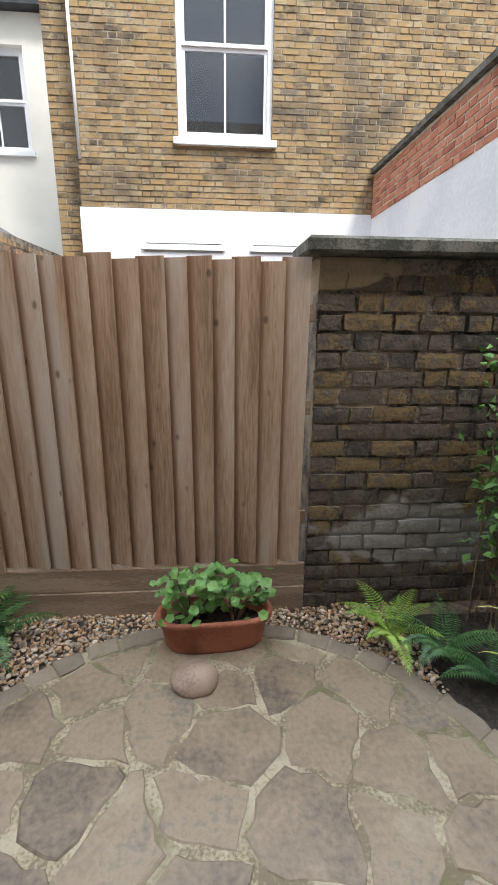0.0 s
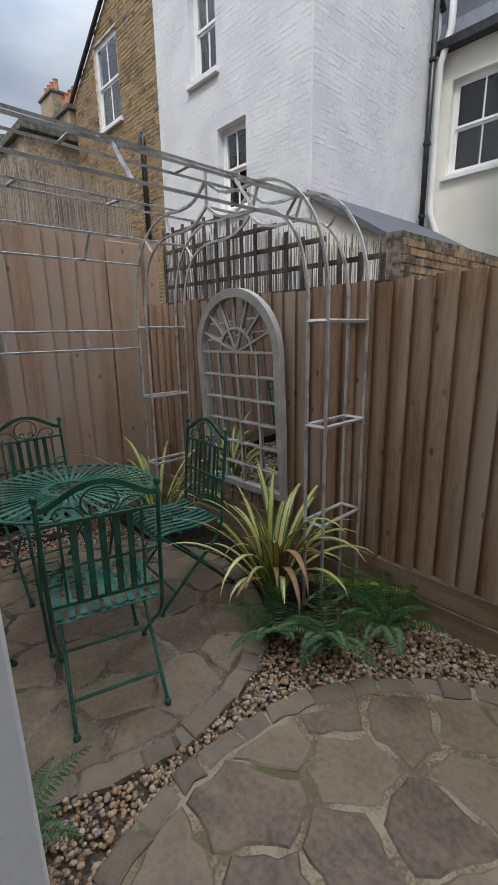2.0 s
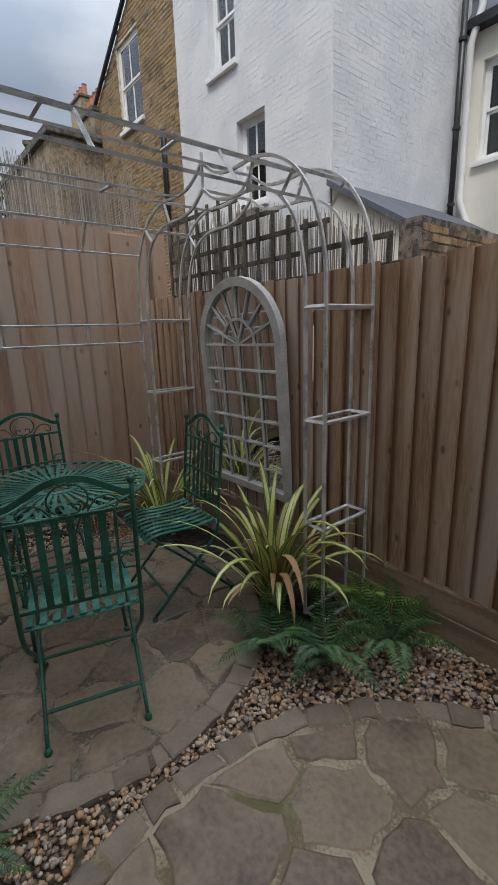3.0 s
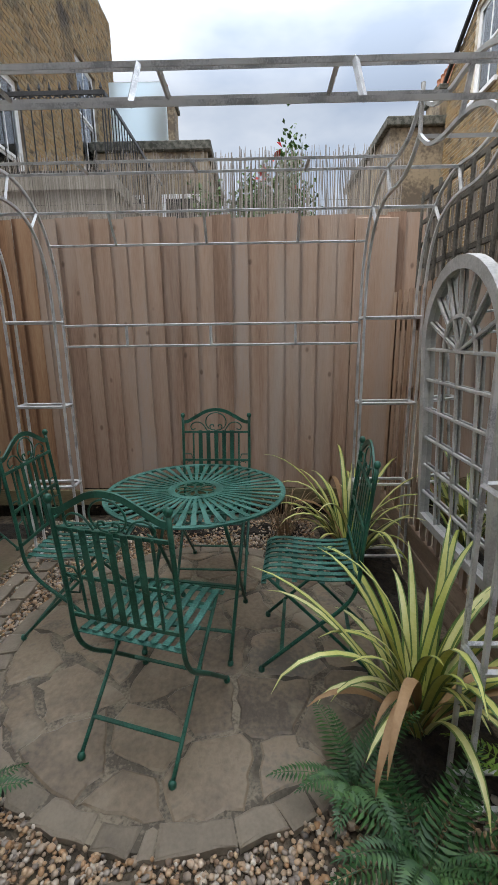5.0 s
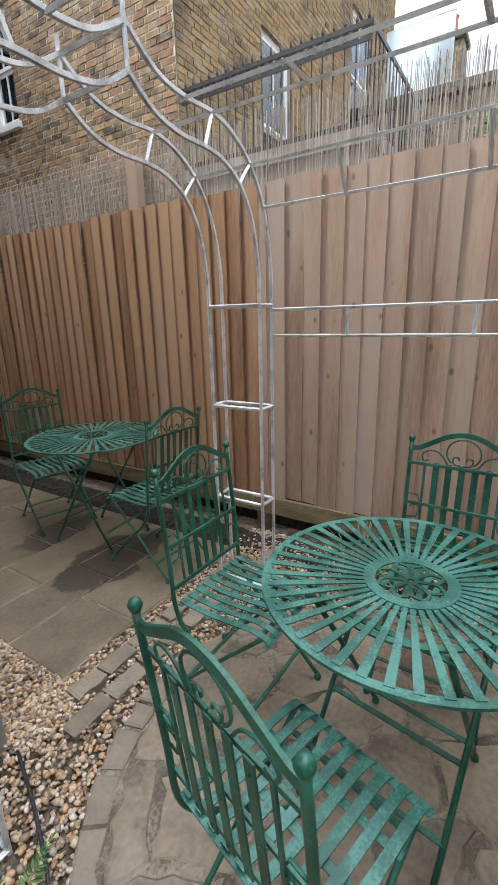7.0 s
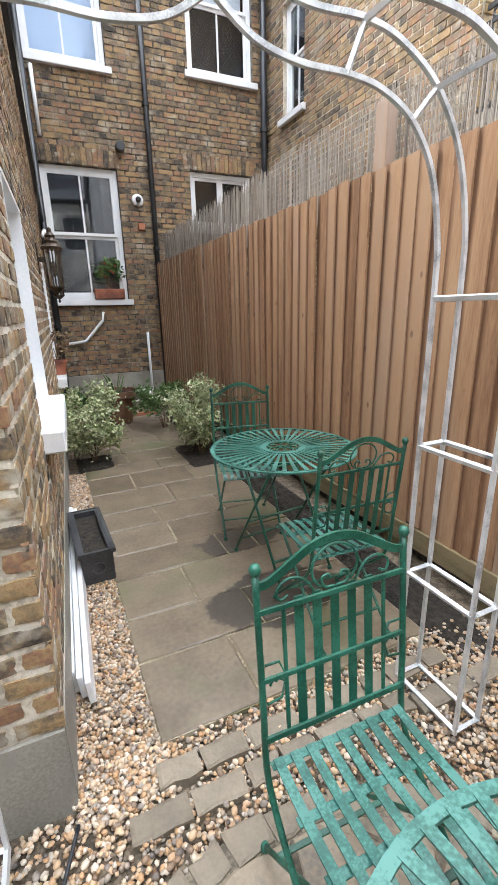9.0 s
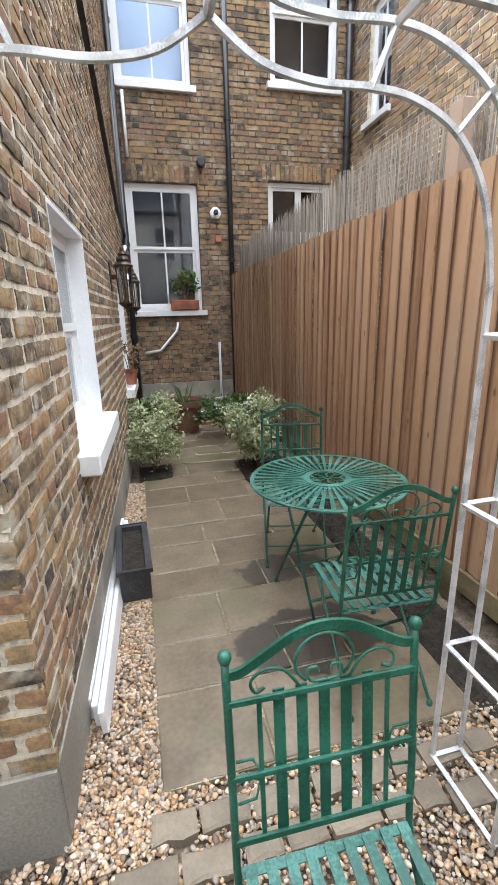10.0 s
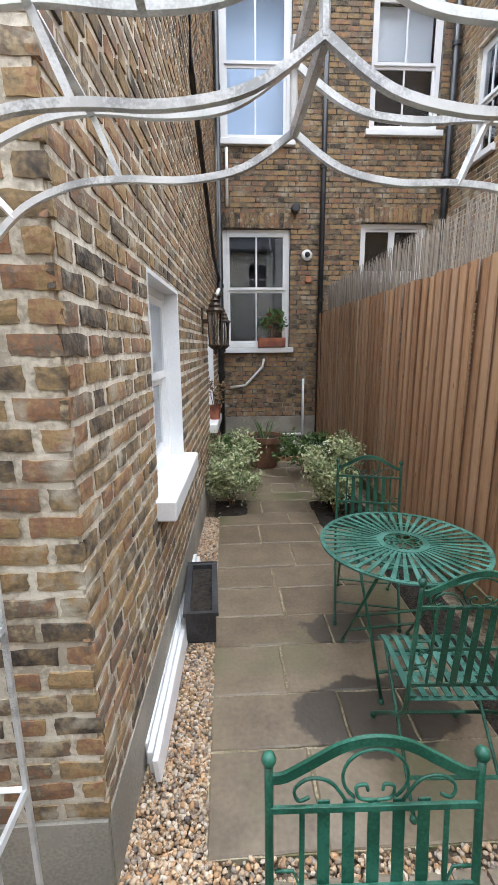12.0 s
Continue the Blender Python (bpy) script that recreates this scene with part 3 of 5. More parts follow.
box(bm, -12.0, -5.68, -2.68, -0.5, 2.95, 3.08)
tagged(part("roof_terrace", bm, M_CEMENT), "flat grey roof terrace over a rear extension", "terrace", kind="structure")

# houses to the north
NH_M = pose(-1.93, 6.60, 0)
nh_holes = [(1.30, 2.52, 3.68, 5.75)]
wall_n, _ = brick_wall("wall_north_house", NH_M, 9.0, 2.84, 8.5, nh_holes, M_BRICK_Y, M_MORTAR_Y, "yellow and brown stock brick house rear wall", thick=0.3, lay=(0.215, 0.072))
sash_window("window_10", NH_M @ pose(1.30, 0, 3.68), 1.22, 2.07, "white sash window with projecting stone sill", depth=0.05)
bm = bmesh.new()
box(bm, -1.95, 7.05, 6.56, 6.9, 0, 2.30)
box(bm, -1.95, 2.02, 6.56, 6.9, 2.42, 2.835)
for a, b in ((-1.95, -1.12), (-0.07, 0.36), (1.5, 2.02)):
    box(bm, a, b, 6.56, 6.9, 2.30, 2.42)
tagged(part("wall_north_base", bm, M_WHITEWALL), "white painted ground-floor wall", "wall", kind="structure")
for k, (a, b) in enumerate(((-1.12, -0.07), (0.36, 1.5))):
    bm = bmesh.new()
    box(bm, a - 0.04, b + 0.04, 6.53, 6.6, 2.33, 2.40)
    box(bm, a, b, 6.60, 6.64, 2.28, 2.33)
    tagged(part(f"window_head_{k + 1}", bm, M_PAINT), "white window head showing over the fence", "window", kind="structure")
bm = bmesh.new()
box(bm, -2.32, -1.93, 6.9, 7.3, 0, 8.5)
tagged(part("wall_party", bm, M_BRICK_Y), "recessed strip of dark stock brick", "wall", kind="structure")
strip, _ = brick_wall("wall_party_face", pose(-2.32, 6.88, 0), 0.39, 0, 8.5, [], M_BRICK_Y, M_MORTAR_Y, "recessed strip of dark stock brick", thick=0.02)
# white neighbour garden wall with red brick courses on top
gw = thing("wall_east_boundary", "white painted boundary wall topped with red brick", "wall", kind="structure")
bm = bmesh.new()
box(bm, 2.0, 2.3, 2.05, 6.56, 0, 2.78)
part("painted_base", bm, M_WHITEWALL, gw)
red, _ = brick_wall("wall_east_red", pose(2.0, 6.56, 0, 0, 0, -90), 4.5, 2.78, 3.33, [], M_BRICK_R, M_MORTAR, "red brick courses along the top of a boundary wall", thick=0.3)
bm = bmesh.new()
box(bm, 1.95, 2.35, 2.05, 6.56, 3.34, 3.40)
part("coping", bm, M_COPING, gw)

# cream house and the white rear extension
bm = bmesh.new()
for a, b, c, d in ((-4.9, -4.42, 0, 6.2), (-3.33, -2.32, 0, 6.2), (-4.42, -3.33, 0, 4.2), (-4.42, -3.33, 5.75, 6.2)):
    box(bm, a, b, 9.0, 9.3, c, d)
tagged(part("wall_cream", bm, M_CREAM), "cream rendered house rear wall", "wall", kind="structure")
sash_window("window_11", pose(-4.42, 9.0, 4.2), 1.09, 1.55, "white sash window with arched head in cream wall", depth=0.1)
bm = bmesh.new()
box(bm, -5.0, -2.3, 8.78, 9.0, 6.2, 6.34)
tagged(part("gutter_cream", bm, M_BLACK), "black eaves gutter and fascia", "gutter", kind="structure")
sl = thing("roof_cream", "dark slate roof with dormer window", "roof", kind="structure")
for k in range(9):
    for j in range(14):
        ob = part("slate", bevel_box(-5.2 + 0.24 * j + (0.12 if k % 2 else 0), -4.965 + 0.24 * j + (0.12 if k % 2 else 0), 0, 0.02, 0, 0.30, 0.003), M_SLATE, sl)
        ob.matrix_basis = pose(0, 8.85 + 0.14 * k, 6.32 + 0.2 * k, -34)
    if k == 8:
        break
bm = bmesh.new()
box(bm, -5.3, -1.9, 9.16, 10.6, 6.3, 8.0)
part("rafters", bm, M_SLATE, sl)
we = thing("wall_white_extension", "tall white painted brick rear extension", "wall", kind="structure")
wh = [(1.72, 2.42, 3.45, 4.75), (1.05, 1.75, 5.62, 7.1)]
wm = pose(-8.46, 5.40, 0)
ww, _ = brick_wall("wall_white_front", wm, 3.742, 0.6, 10.5, wh, M_WHITEWALL, M_WHITEWALL, "white painted brick wall facing the gardens", thick=0.3, proud=0.0018, lay=(0.22, 0.074))
for k, (a, b, c, d) in enumerate(wh):
    sash_window(f"window_{12 + k}", wm @ pose(a, 0, c), b - a, d - c, "white sash window in white painted wall", depth=0.12)
ws, _ = brick_wall("wall_white_side", pose(-4.71, 5.412, 0, 0, 0, 90), 3.59, 0.6, 6.9, [], M_WHITEWALL, M_WHITEWALL, "white painted brick side wall", thick=0.3, proud=0.0018, lay=(0.22, 0.074))
bm = bmesh.new()
v = [bm.verts.new(p) for p in ((-4.72, 5.4, 6.9), (-4.72, 9.0, 6.9), (-4.72, 5.4, 10.5), (-8.4, 5.4, 10.5), (-8.4, 9.0, 6.9))]
bm.faces.new((v[0], v[1], v[2]))
bm.faces.new((v[1], v[4], v[3], v[2]))
part("gable", bm, M_WHITEWALL, we)
bm = bmesh.new()
tube(bm, [(-4.69, 9.0, 6.88), (-4.69, 5.4, 10.5)], 0.06)
part("verge", bm, M_BLACK, we, "black roof verge")
yb = [(1.2, 2.25, 5.95, 7.6)]
ym = pose(-12.2, 5.45, 0)
yw, _ = brick_wall("wall_yellow_gable", ym, 3.74, 0, 9.8, yb, M_BRICK_Y, M_MORTAR_Y, "yellow stock brick gable with sloping roofline", thick=0.02, gable=lambda u, z: z < 7.0 + u * 0.62)
for o in list(yw.children):
    if o.name.startswith("backing"):
        bpy.data.objects.remove(o)
bm = bmesh.new()
for a, b in ((0.0, 1.2), (1.2, 2.25), (2.25, 3.74)):
    top0, top1 = 7.0 + a * 0.62, 7.0 + b * 0.62
    for z0, z1 in (((0.0, 5.95), (7.6, None)) if a == 1.2 else ((0.0, None),)):
        v = [bm.verts.new(p) for p in ((a, 0.002, z0), (b, 0.002, z0), (b, 0.002, z1 or top1), (a, 0.002, z1 or top0), (a, 0.3, z0), (b, 0.3, z0), (b, 0.3, z1 or top1), (a, 0.3, z1 or top0))]
        for f in ((0, 1, 2, 3), (5, 4, 7, 6), (3, 2, 6, 7), (4, 0, 3, 7), (1, 5, 6, 2), (4, 5, 1, 0)):
            bm.faces.new([v[i] for i in f])
part("backing", bm, M_MORTAR, yw)
sash_window("window_14", ym @ pose(1.2, 0, 5.95), 1.05, 1.65, "white sash window in yellow brick gable", depth=0.05)
bm = bmesh.new()
tube(bm, [(-0.1, -0.06, 6.95), (3.74, -0.06, 7.0 + 3.74 * 0.62 + 0.03)], 0.05)
part("verge", bm, M_BLACK, yw)
# lean-to roof and garden wall between the plots
bm = bmesh.new()
v = [bm.verts.new(p) for p in ((-4.7, 5.3, 3.38), (-3.3, 5.3, 2.55), (-3.3, 8.9, 2.55), (-4.7, 8.9, 3.38), (-4.7, 5.3, 3.30), (-3.3, 5.3, 2.47), (-3.3, 8.9, 2.47), (-4.7, 8.9, 3.30))]
for f in ((0, 1, 2, 3), (7, 6, 5, 4), (0, 4, 5, 1), (1, 5, 6, 2), (2, 6, 7, 3), (3, 7, 4, 0)):
    bm.faces.new([v[i] for i in f])
lt = tagged(part("lean_to_roof", bm, M_SLATE), "grey lean-to roof against the white wall", "roof", kind="structure")
bm = bmesh.new()
box(bm, -4.68, -3.35, 5.4, 5.5, 0, 2.5)
v = [bm.verts.new(p) for p in ((-4.68, 5.4, 2.5), (-3.35, 5.4, 2.5), (-4.68, 5.4, 3.28))]
bm.faces.new(v)
tagged(part("wall_lean_to", bm, M_CREAM), "cream rendered lean-to end wall", "wall", kind="structure")
dv, _ = brick_wall("wall_divide", pose(-2.43, 3.9, 0, 0, 0, 90), 4.9, 0, 2.3, [], M_BRICK_I, M_MORTAR_D, "dark brick garden dividing wall with red tile coping", thick=0.22)
bm = bmesh.new()
box(bm, -2.70, -2.40, 3.85, 8.8, 2.305, 2.37)
part("coping", bm, M_TAN, dv, "red tile coping")
bm = bmesh.new()
box(bm, -2.46, -2.27, 3.62, 3.895, 0, 2.32)
part("end_pier", bm, M_WHITEWALL, dv, "white painted end pier")

bm = bmesh.new()
v = [bm.verts.new((x, y, z)) for x in (-2.68, -2.42) for y, z in ((5.3, 2.37), (6.6, 2.37), (6.6, 2.92), (6.45, 2.92))]
for f in ((0, 1, 2, 3), (7, 6, 5, 4), (1, 5, 6, 2), (2, 6, 7, 3), (0, 4, 5, 1)):
    bm.faces.new([v[i] for i in f])
part("stepped_end", bm, M_BRICK_I, dv, "raked brick end against the house")
bm = bmesh.new()
tube(bm, [(-2.55, 5.25, 2.39), (-2.55, 6.45, 2.96), (-2.55, 6.6, 2.96)], 0, flat=(0.16, 0.035, (1, 0, 0)))
part("raked_coping", bm, M_TAN, dv, "sloping red tile coping")

# garden boundary: sooty brick wall with coping
BW_M = pose(0.27, 1.96, 0)
wall_b, singles_b = brick_wall("wall_north", BW_M, 2.4, -0.02, 1.68, [], M_BRICK_D, M_MORTAR_D, "sooty old brick garden wall with crumbling pointing", thick=0.24, near=(0, 1.25, -0.1, 1.7), proud=0.014, lay=(0.225, 0.082), joint=0.008)
part("coping", bevel_box(-0.07, 2.4, -0.09, 0.3, 1.685, 1.75, 0.012), M_COPING, wall_b, "weathered stone coping")
# plain walls that close the garden
bm = bmesh.new()
box(bm, 2.68, 2.9, -0.5, 2.2, 0, 1.8)
tagged(part("wall_east", bm, M_BRICK_D), "plain brick garden wall", "wall", kind="structure")


# ---- fences ----
def board_mesh(w, h, material, lip, name="fence_board"):
    bm = bmesh.new()
    prof = [(0, -0.004), (w + 0.012, -0.036), (w + 0.012, -0.016), (0, 0.004)]
    if not lip:
        prof = [(0, -0.006), (w + 0.010, -0.021), (w + 0.010, -0.008), (0, 0.004)]
    lo = [bm.verts.new((x, y, 0)) for x, y in prof]
    hi = [bm.verts.new((x, y, h)) for x, y in prof]
    bm.faces.new(lo[::-1])
    bm.faces.new(hi)
    for i in range(4):
        k = (i + 1) % 4
        bm.faces.new((lo[i], lo[k], hi[k], hi[i]))
    return mesh_of(name, bm, material)


def fence(name, m, length, z0, z1, step, material, rail, label, rail_h, jag=0.012, lip=True):
    f = thing(name, label, "fence", kind="structure", m=m)
    meshes = [board_mesh(step * s, z1 - z0, material, lip) for s in (0.94, 1.0, 1.06)]
    u, r = 0.0, random.Random(int(length * 7))
    while u < length - step * 0.5:
        k = r.randrange(3)
        ob = new("fence_board", meshes[k])
        ob.parent = f
        ob.matrix_basis = pose(u, 0, z0 + r.uniform(-jag, jag), r.uniform(-0.25, 0.25), r.uniform(-0.2, 0.2), r.uniform(-1.0, 0.8))
        u += step * (0.94, 1.0, 1.06)[k]
    half = rail_h / 2
    for k in ((0, 1) if lip else (1,)):
        part("gravel_board", bevel_box(0, length, -0.034 + 0.006 * k, 0.0, -0.03 + (half + 0.03) * k, half + half * k - 0.003, 0.003), rail, f)
    for k in range(int(length / 1.8) + 1):
        part("post", bevel_box(min(k * 1.8, length - 0.09), min(k * 1.8, length - 0.09) + 0.09, 0.02, 0.11, -0.03, z1 - 0.06, 0.004), rail, f)
    for z in (0.45, 1.0, z1 - 0.25):
        part("rail", bevel_box(0, length, 0.004, 0.02, z, z + 0.07, 0.003), rail, f)
    return f


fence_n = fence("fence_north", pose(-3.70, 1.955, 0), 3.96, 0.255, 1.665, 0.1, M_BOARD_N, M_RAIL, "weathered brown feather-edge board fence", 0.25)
fence_w = fence("fence_west", pose(-3.70, -0.60, 0, 0, 0, 90), 2.70, 0.25, 2.175, 0.118, M_BOARD_W, M_RAIL_G, "tall grey-brown closeboard timber fence", 0.25, lip=False)
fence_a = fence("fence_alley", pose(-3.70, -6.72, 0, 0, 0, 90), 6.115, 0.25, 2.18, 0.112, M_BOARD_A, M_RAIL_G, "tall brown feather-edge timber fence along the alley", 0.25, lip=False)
# added dark boxes behind the boards paint the shade in the gap below
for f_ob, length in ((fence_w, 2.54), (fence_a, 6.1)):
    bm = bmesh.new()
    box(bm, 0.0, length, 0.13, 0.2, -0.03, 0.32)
    part("soil_bank", bm, M_SOIL, f_ob, "dark box added for the shade in the gap under the boards")
part("corner_post", bevel_box(2.26, 2.54, -0.06, -0.025, 0.0, 2.14, 0.004), M_BOARD_W, fence_w, "broad timber board at the corner")

# trellis panel on the north fence
tr = thing("trellis", "old dark square timber trellis panel above the fence", "trellis", m=pose(-3.36, 1.99, 1.60))
for k in range(17):
    h = 0.60 - 0.47 * max(0, (k - 5) / 11)
    part("slat", bevel_box(k * 0.125, k * 0.125 + 0.026, -0.012, 0.0, 0, h, 0.002), M_TRELLIS, tr)
for k in range(5):
    z = 0.05 + k * 0.125
    length = 2.05 if z < 0.12 else 2.05 - (z - 0.12) / 0.47 * 1.35
    part("crossbar", bevel_box(-0.02, length, 0.001, 0.013, z, z + 0.026, 0.002), M_TRELLIS, tr)


def reed(name, m, length, z0, z1, label, top=None):
    """Reed screening: hundreds of thin uneven canes and the wires that bind them."""
    s = thing(name, label, "screen", m=m)
    r = random.Random(3)
    verts, faces = [], []
    u = 0.0
    while u < length:
        t = (z1 - z0) * r.uniform(0.86, 1.06) * (top(u) if top else 1)
        w, y, a = r.uniform(0.0018, 0.0035), r.uniform(-0.008, 0.008), r.uniform(-0.012, 0.012)
        i = len(verts)
        verts += [(u - w, y, z0), (u + w, y, z0), (u, y + 2 * w, z0), (u + a - w * 0.7, y, z0 + t), (u + a + w * 0.7, y, z0 + t), (u + a, y + w, z0 + t)]
        faces += [(i, i + 1, i + 4, i + 3), (i + 1, i + 2, i + 5, i + 4), (i + 2, i, i + 3, i + 5), (i + 3, i + 4, i + 5)]
        u += r.uniform(0.0035, 0.0075)
    tagged(raw("canes", verts, faces, M_REED, s), kind="stuff")
    for z in (0.12, 0.3):
        bm = bmesh.new()
        tube(bm, [(0, 0.011, z0 + z), (length, 0.011, z0 + z)], 0.0015, 4)
        part("wire", bm, M_BLACK, s)
    return s


reed("reed_screen", pose(-3.82, -6.6, 0, 0, 0, 90), 8.6, 2.0, 2.60, "grey-brown reed screening above the fence")
reed("reed_screen", pose(-3.5, 2.06, 0), 2.0, 1.5, 2.12, "grey-brown reed screening behind the trellis", top=lambda u: 1.05 - 0.62 * max(0, (u - 0.9) / 1.45))
part("post_end", bevel_box(-3.80, -3.73, -1.62, -1.52, 2.0, 2.52, 0.004), M_BOARD_W, None)
tagged(bpy.data.objects["post_end"], "short pale timber post above the fence", "post")


# ---- arbour of galvanised tube ----
arb = thing("garden_arbour", "galvanised steel walk-through arbour with ogee hoops", "arbour")
CX, YS = -2.325, (-0.435, -0.15, 1.60, 1.92)
OUTER = [(0.825, 0.0), (0.825, 0.8), (0.825, 1.5), (0.812, 1.7), (0.755, 1.89), (0.65, 2.03), (0.52, 2.105), (0.40, 2.13), (0.25, 2.125), (0.12, 2.145), (0.0, 2.22)]
INNER = [(0.712, 0.0), (0.712, 0.8), (0.712, 1.5), (0.70, 1.67), (0.655, 1.83), (0.57, 1.94), (0.46, 1.995), (0.35, 2.01), (0.22, 2.01), (0.10, 2.035), (0.0, 2.10)]
for y in YS:
    for prof in (OUTER, INNER):
        for s in (1, -1):
            bm = bmesh.new()
            tube(bm, smooth_line([(CX + s * u, y, z + 0.004) for u, z in prof], 5), 0, flat=(0.0065, 0.0065, (0, 1, 0)))
            part("hoop", bm, M_GALV, arb)
    bm = bmesh.new()
    tube(bm, [(CX, y, 2.10), (CX, y, 2.27)], 0.008, 6)
    part("finial", bm, M_GALV, arb)


def bar(name, a, b, w=0.007):
    bm = bmesh.new()
    tube(bm, [a, b], 0, flat=(w, w, (0.3, 0.5, 0.8)))
    return part(name, bm, M_GALV, arb)


for ya, yb_ in (YS[:2], YS[2:]):
    for s in (1, -1):
        xo, xi = CX + s * 0.825, CX + s * 0.712
        for z in (0.02, 0.50, 1.0, 1.485):
            bar("rung", (xo, ya, z), (xo, yb_, z))
            bar("rung", (xi, ya, z), (xi, yb_, z))
            bar("rung", (xo, ya, z), (xi, ya, z))
            bar("rung", (xo, yb_, z), (xi, yb_, z))
        for (uo, zo), (ui, zi) in ((OUTER[5], INNER[5]), (OUTER[7], INNER[7])):
            bar("brace", (CX + s * uo, ya, zo), (CX + s * uo, yb_, zo))
            for y in (ya, yb_):
                bar("brace", (CX + s * uo, y, zo), (CX + s * ui, y, zi), 0.006)
    bar("brace", (CX, ya, 2.10), (CX, yb_, 2.10))
    bar("brace", (CX, ya, 2.22), (CX, yb_, 2.22))
rails = [(0.755, 1.885, 0.65, 2.012, 1), (0.40, 2.13, 0.25, 2.125, 1), (0.755, 1.89, 0.65, 2.03, -1), (0.40, 2.13, 0.25, 2.125, -1), (0.825, 1.345, 0.825, 1.465, -1)]
for u0, z0, u1, z1, s in rails:
    for u, z in ((u0, z0), (u1, z1)):
        bar("rail", (CX + s * u, YS[1], z), (CX + s * u, YS[2], z), 0.0056)
    for k in range(3):
        y = YS[1] + (YS[2] - YS[1]) * (k + 0.75) / 3.5
        bar("spacer", (CX + s * u0, y, z0), (CX + s * u1, y, z1), 0.006)


# ---- folding chairs ----
def spiral(cx, cz, r, a0, turns, n=18, sgn=1):
    return [(cx + r * (1 - 0.75 * k / n) * math.cos(a0 + sgn * turns * 2 * math.pi * k / n), 0, cz + r * (1 - 0.75 * k / n) * math.sin(a0 + sgn * turns * 2 * math.pi * k / n)) for k in range(n + 1)]


def back_y(z):
    return -0.155 - 0.05 * (z - 0.45) / 0.48


def make_chair(name, label, m):
    c = thing(name, label, "chair", "green folding garden chairs", m=m)

    def on_back(pts):
        return [(x, back_y(z), z) for x, _, z in pts]

    for s in (-1, 1):
        bm = bmesh.new()
        tube(bm, smooth_line([(s * 0.20, back_y(0.93), 0.92), (s * 0.20, back_y(0.6), 0.6), (s * 0.20, -0.155, 0.43), (s * 0.198, -0.10, 0.33), (s * 0.195, 0.02, 0.22), (s * 0.19, 0.22, 0.025)], 5), 0.0085, 8)
        part("back_leg", bm, M_GREEN, c, smooth=True)
        bm = bmesh.new()
        tube(bm, smooth_line([(s * 0.172, 0.20, 0.44), (s * 0.172, 0.0, 0.25), (s * 0.172, -0.23, 0.02)], 4), 0.0075, 8)
        part("front_leg", bm, M_GREEN, c, smooth=True)
        for x, y in ((s * 0.19, 0.225), (s * 0.172, -0.235)):
            part("foot", lathe([(0.009, 0.0), (0.0135, 0.004), (0.0138, 0.014), (0.009, 0.026)], 10), M_GREEN, c, smooth=True).location = (x, y, 0)
        bm = lathe([(0.004, -0.018), (0.011, -0.010), (0.0145, 0.0), (0.011, 0.010), (0.004, 0.0145)], 12)
        part("knob", bm, M_GREEN, c, smooth=True).location = (s * 0.20, back_y(0.93), 0.935)
        # side scroll
        bm = bmesh.new()
        tube(bm, on_back([(s * 0.19, 0, 0.60), (s * 0.152, 0, 0.605), (s * 0.142, 0, 0.645), (s * 0.168, 0, 0.665), (s * 0.18, 0, 0.645)]), 0.0035, 6)
        part("scroll", bm, M_GREEN, c, smooth=True)
        bm = bmesh.new()
        tube(bm, on_back([(s * 0.19, 0, 0.70), (s * 0.155, 0, 0.70), (s * 0.142, 0, 0.668), (s * 0.165, 0, 0.652), (s * 0.178, 0, 0.668)]), 0.0035, 6)
        part("scroll", bm, M_GREEN, c, smooth=True)
        # crest scrolls
        bm = bmesh.new()
        tube(bm, on_back(smooth_line([(s * 0.055, 0, 0.845), (s * 0.085, 0, 0.885), (s * 0.125, 0, 0.893), (s * 0.152, 0, 0.872), (s * 0.145, 0, 0.848), (s * 0.125, 0, 0.855)], 4)), 0.0035, 6)
        part("scroll", bm, M_GREEN, c, smooth=True)
        bm = bmesh.new()
        tube(bm, on_back(smooth_line([(s * 0.004, 0, 0.846), (s * 0.03, 0, 0.85), (s * 0.036, 0, 0.873), (s * 0.018, 0, 0.878), (s * 0.014, 0, 0.866)], 4)), 0.0035, 6)
        part("scroll", bm, M_GREEN, c, smooth=True)
        part("bar", bevel_box(s * 0.138 - 0.005, s * 0.138 + 0.005, -0.003, 0.003, 0, 0.325, 0.001), M_GREEN, c).matrix_basis = pose(0, back_y(0.515), 0.515, 5.9)
    bm = bmesh.new()
    tube(bm, on_back([(0.062 * math.cos(a), 0, 0.895 + 0.055 * math.sin(a)) for a in [math.pi * (-0.28 + 1.56 * k / 20) for k in range(21)]]), 0.0035, 6)
    part("scroll", bm, M_GREEN, c, smooth=True)
    bm = bmesh.new()
    crest = [(-0.20, 0, 0.895), (-0.17, 0, 0.898), (-0.12, 0, 0.925), (-0.06, 0, 0.957), (0, 0, 0.968), (0.06, 0, 0.957), (0.12, 0, 0.925), (0.17, 0, 0.898), (0.20, 0, 0.895)]
    tube(bm, on_back(smooth_line(crest, 4)), 0, flat=(0.004, 0.010, (0, 1, 0)))
    part("crest_rail", bm, M_GREEN, c)
    for z, h in ((0.835, 0.013), (0.665, 0.012), (0.51, 0.015)):
        part("cross_rail", bevel_box(-0.20, 0.20, -0.004, 0.004, -h / 2, h / 2, 0.001), M_GREEN, c).matrix_basis = pose(0, back_y(z) + 0.004, z, 5.9)
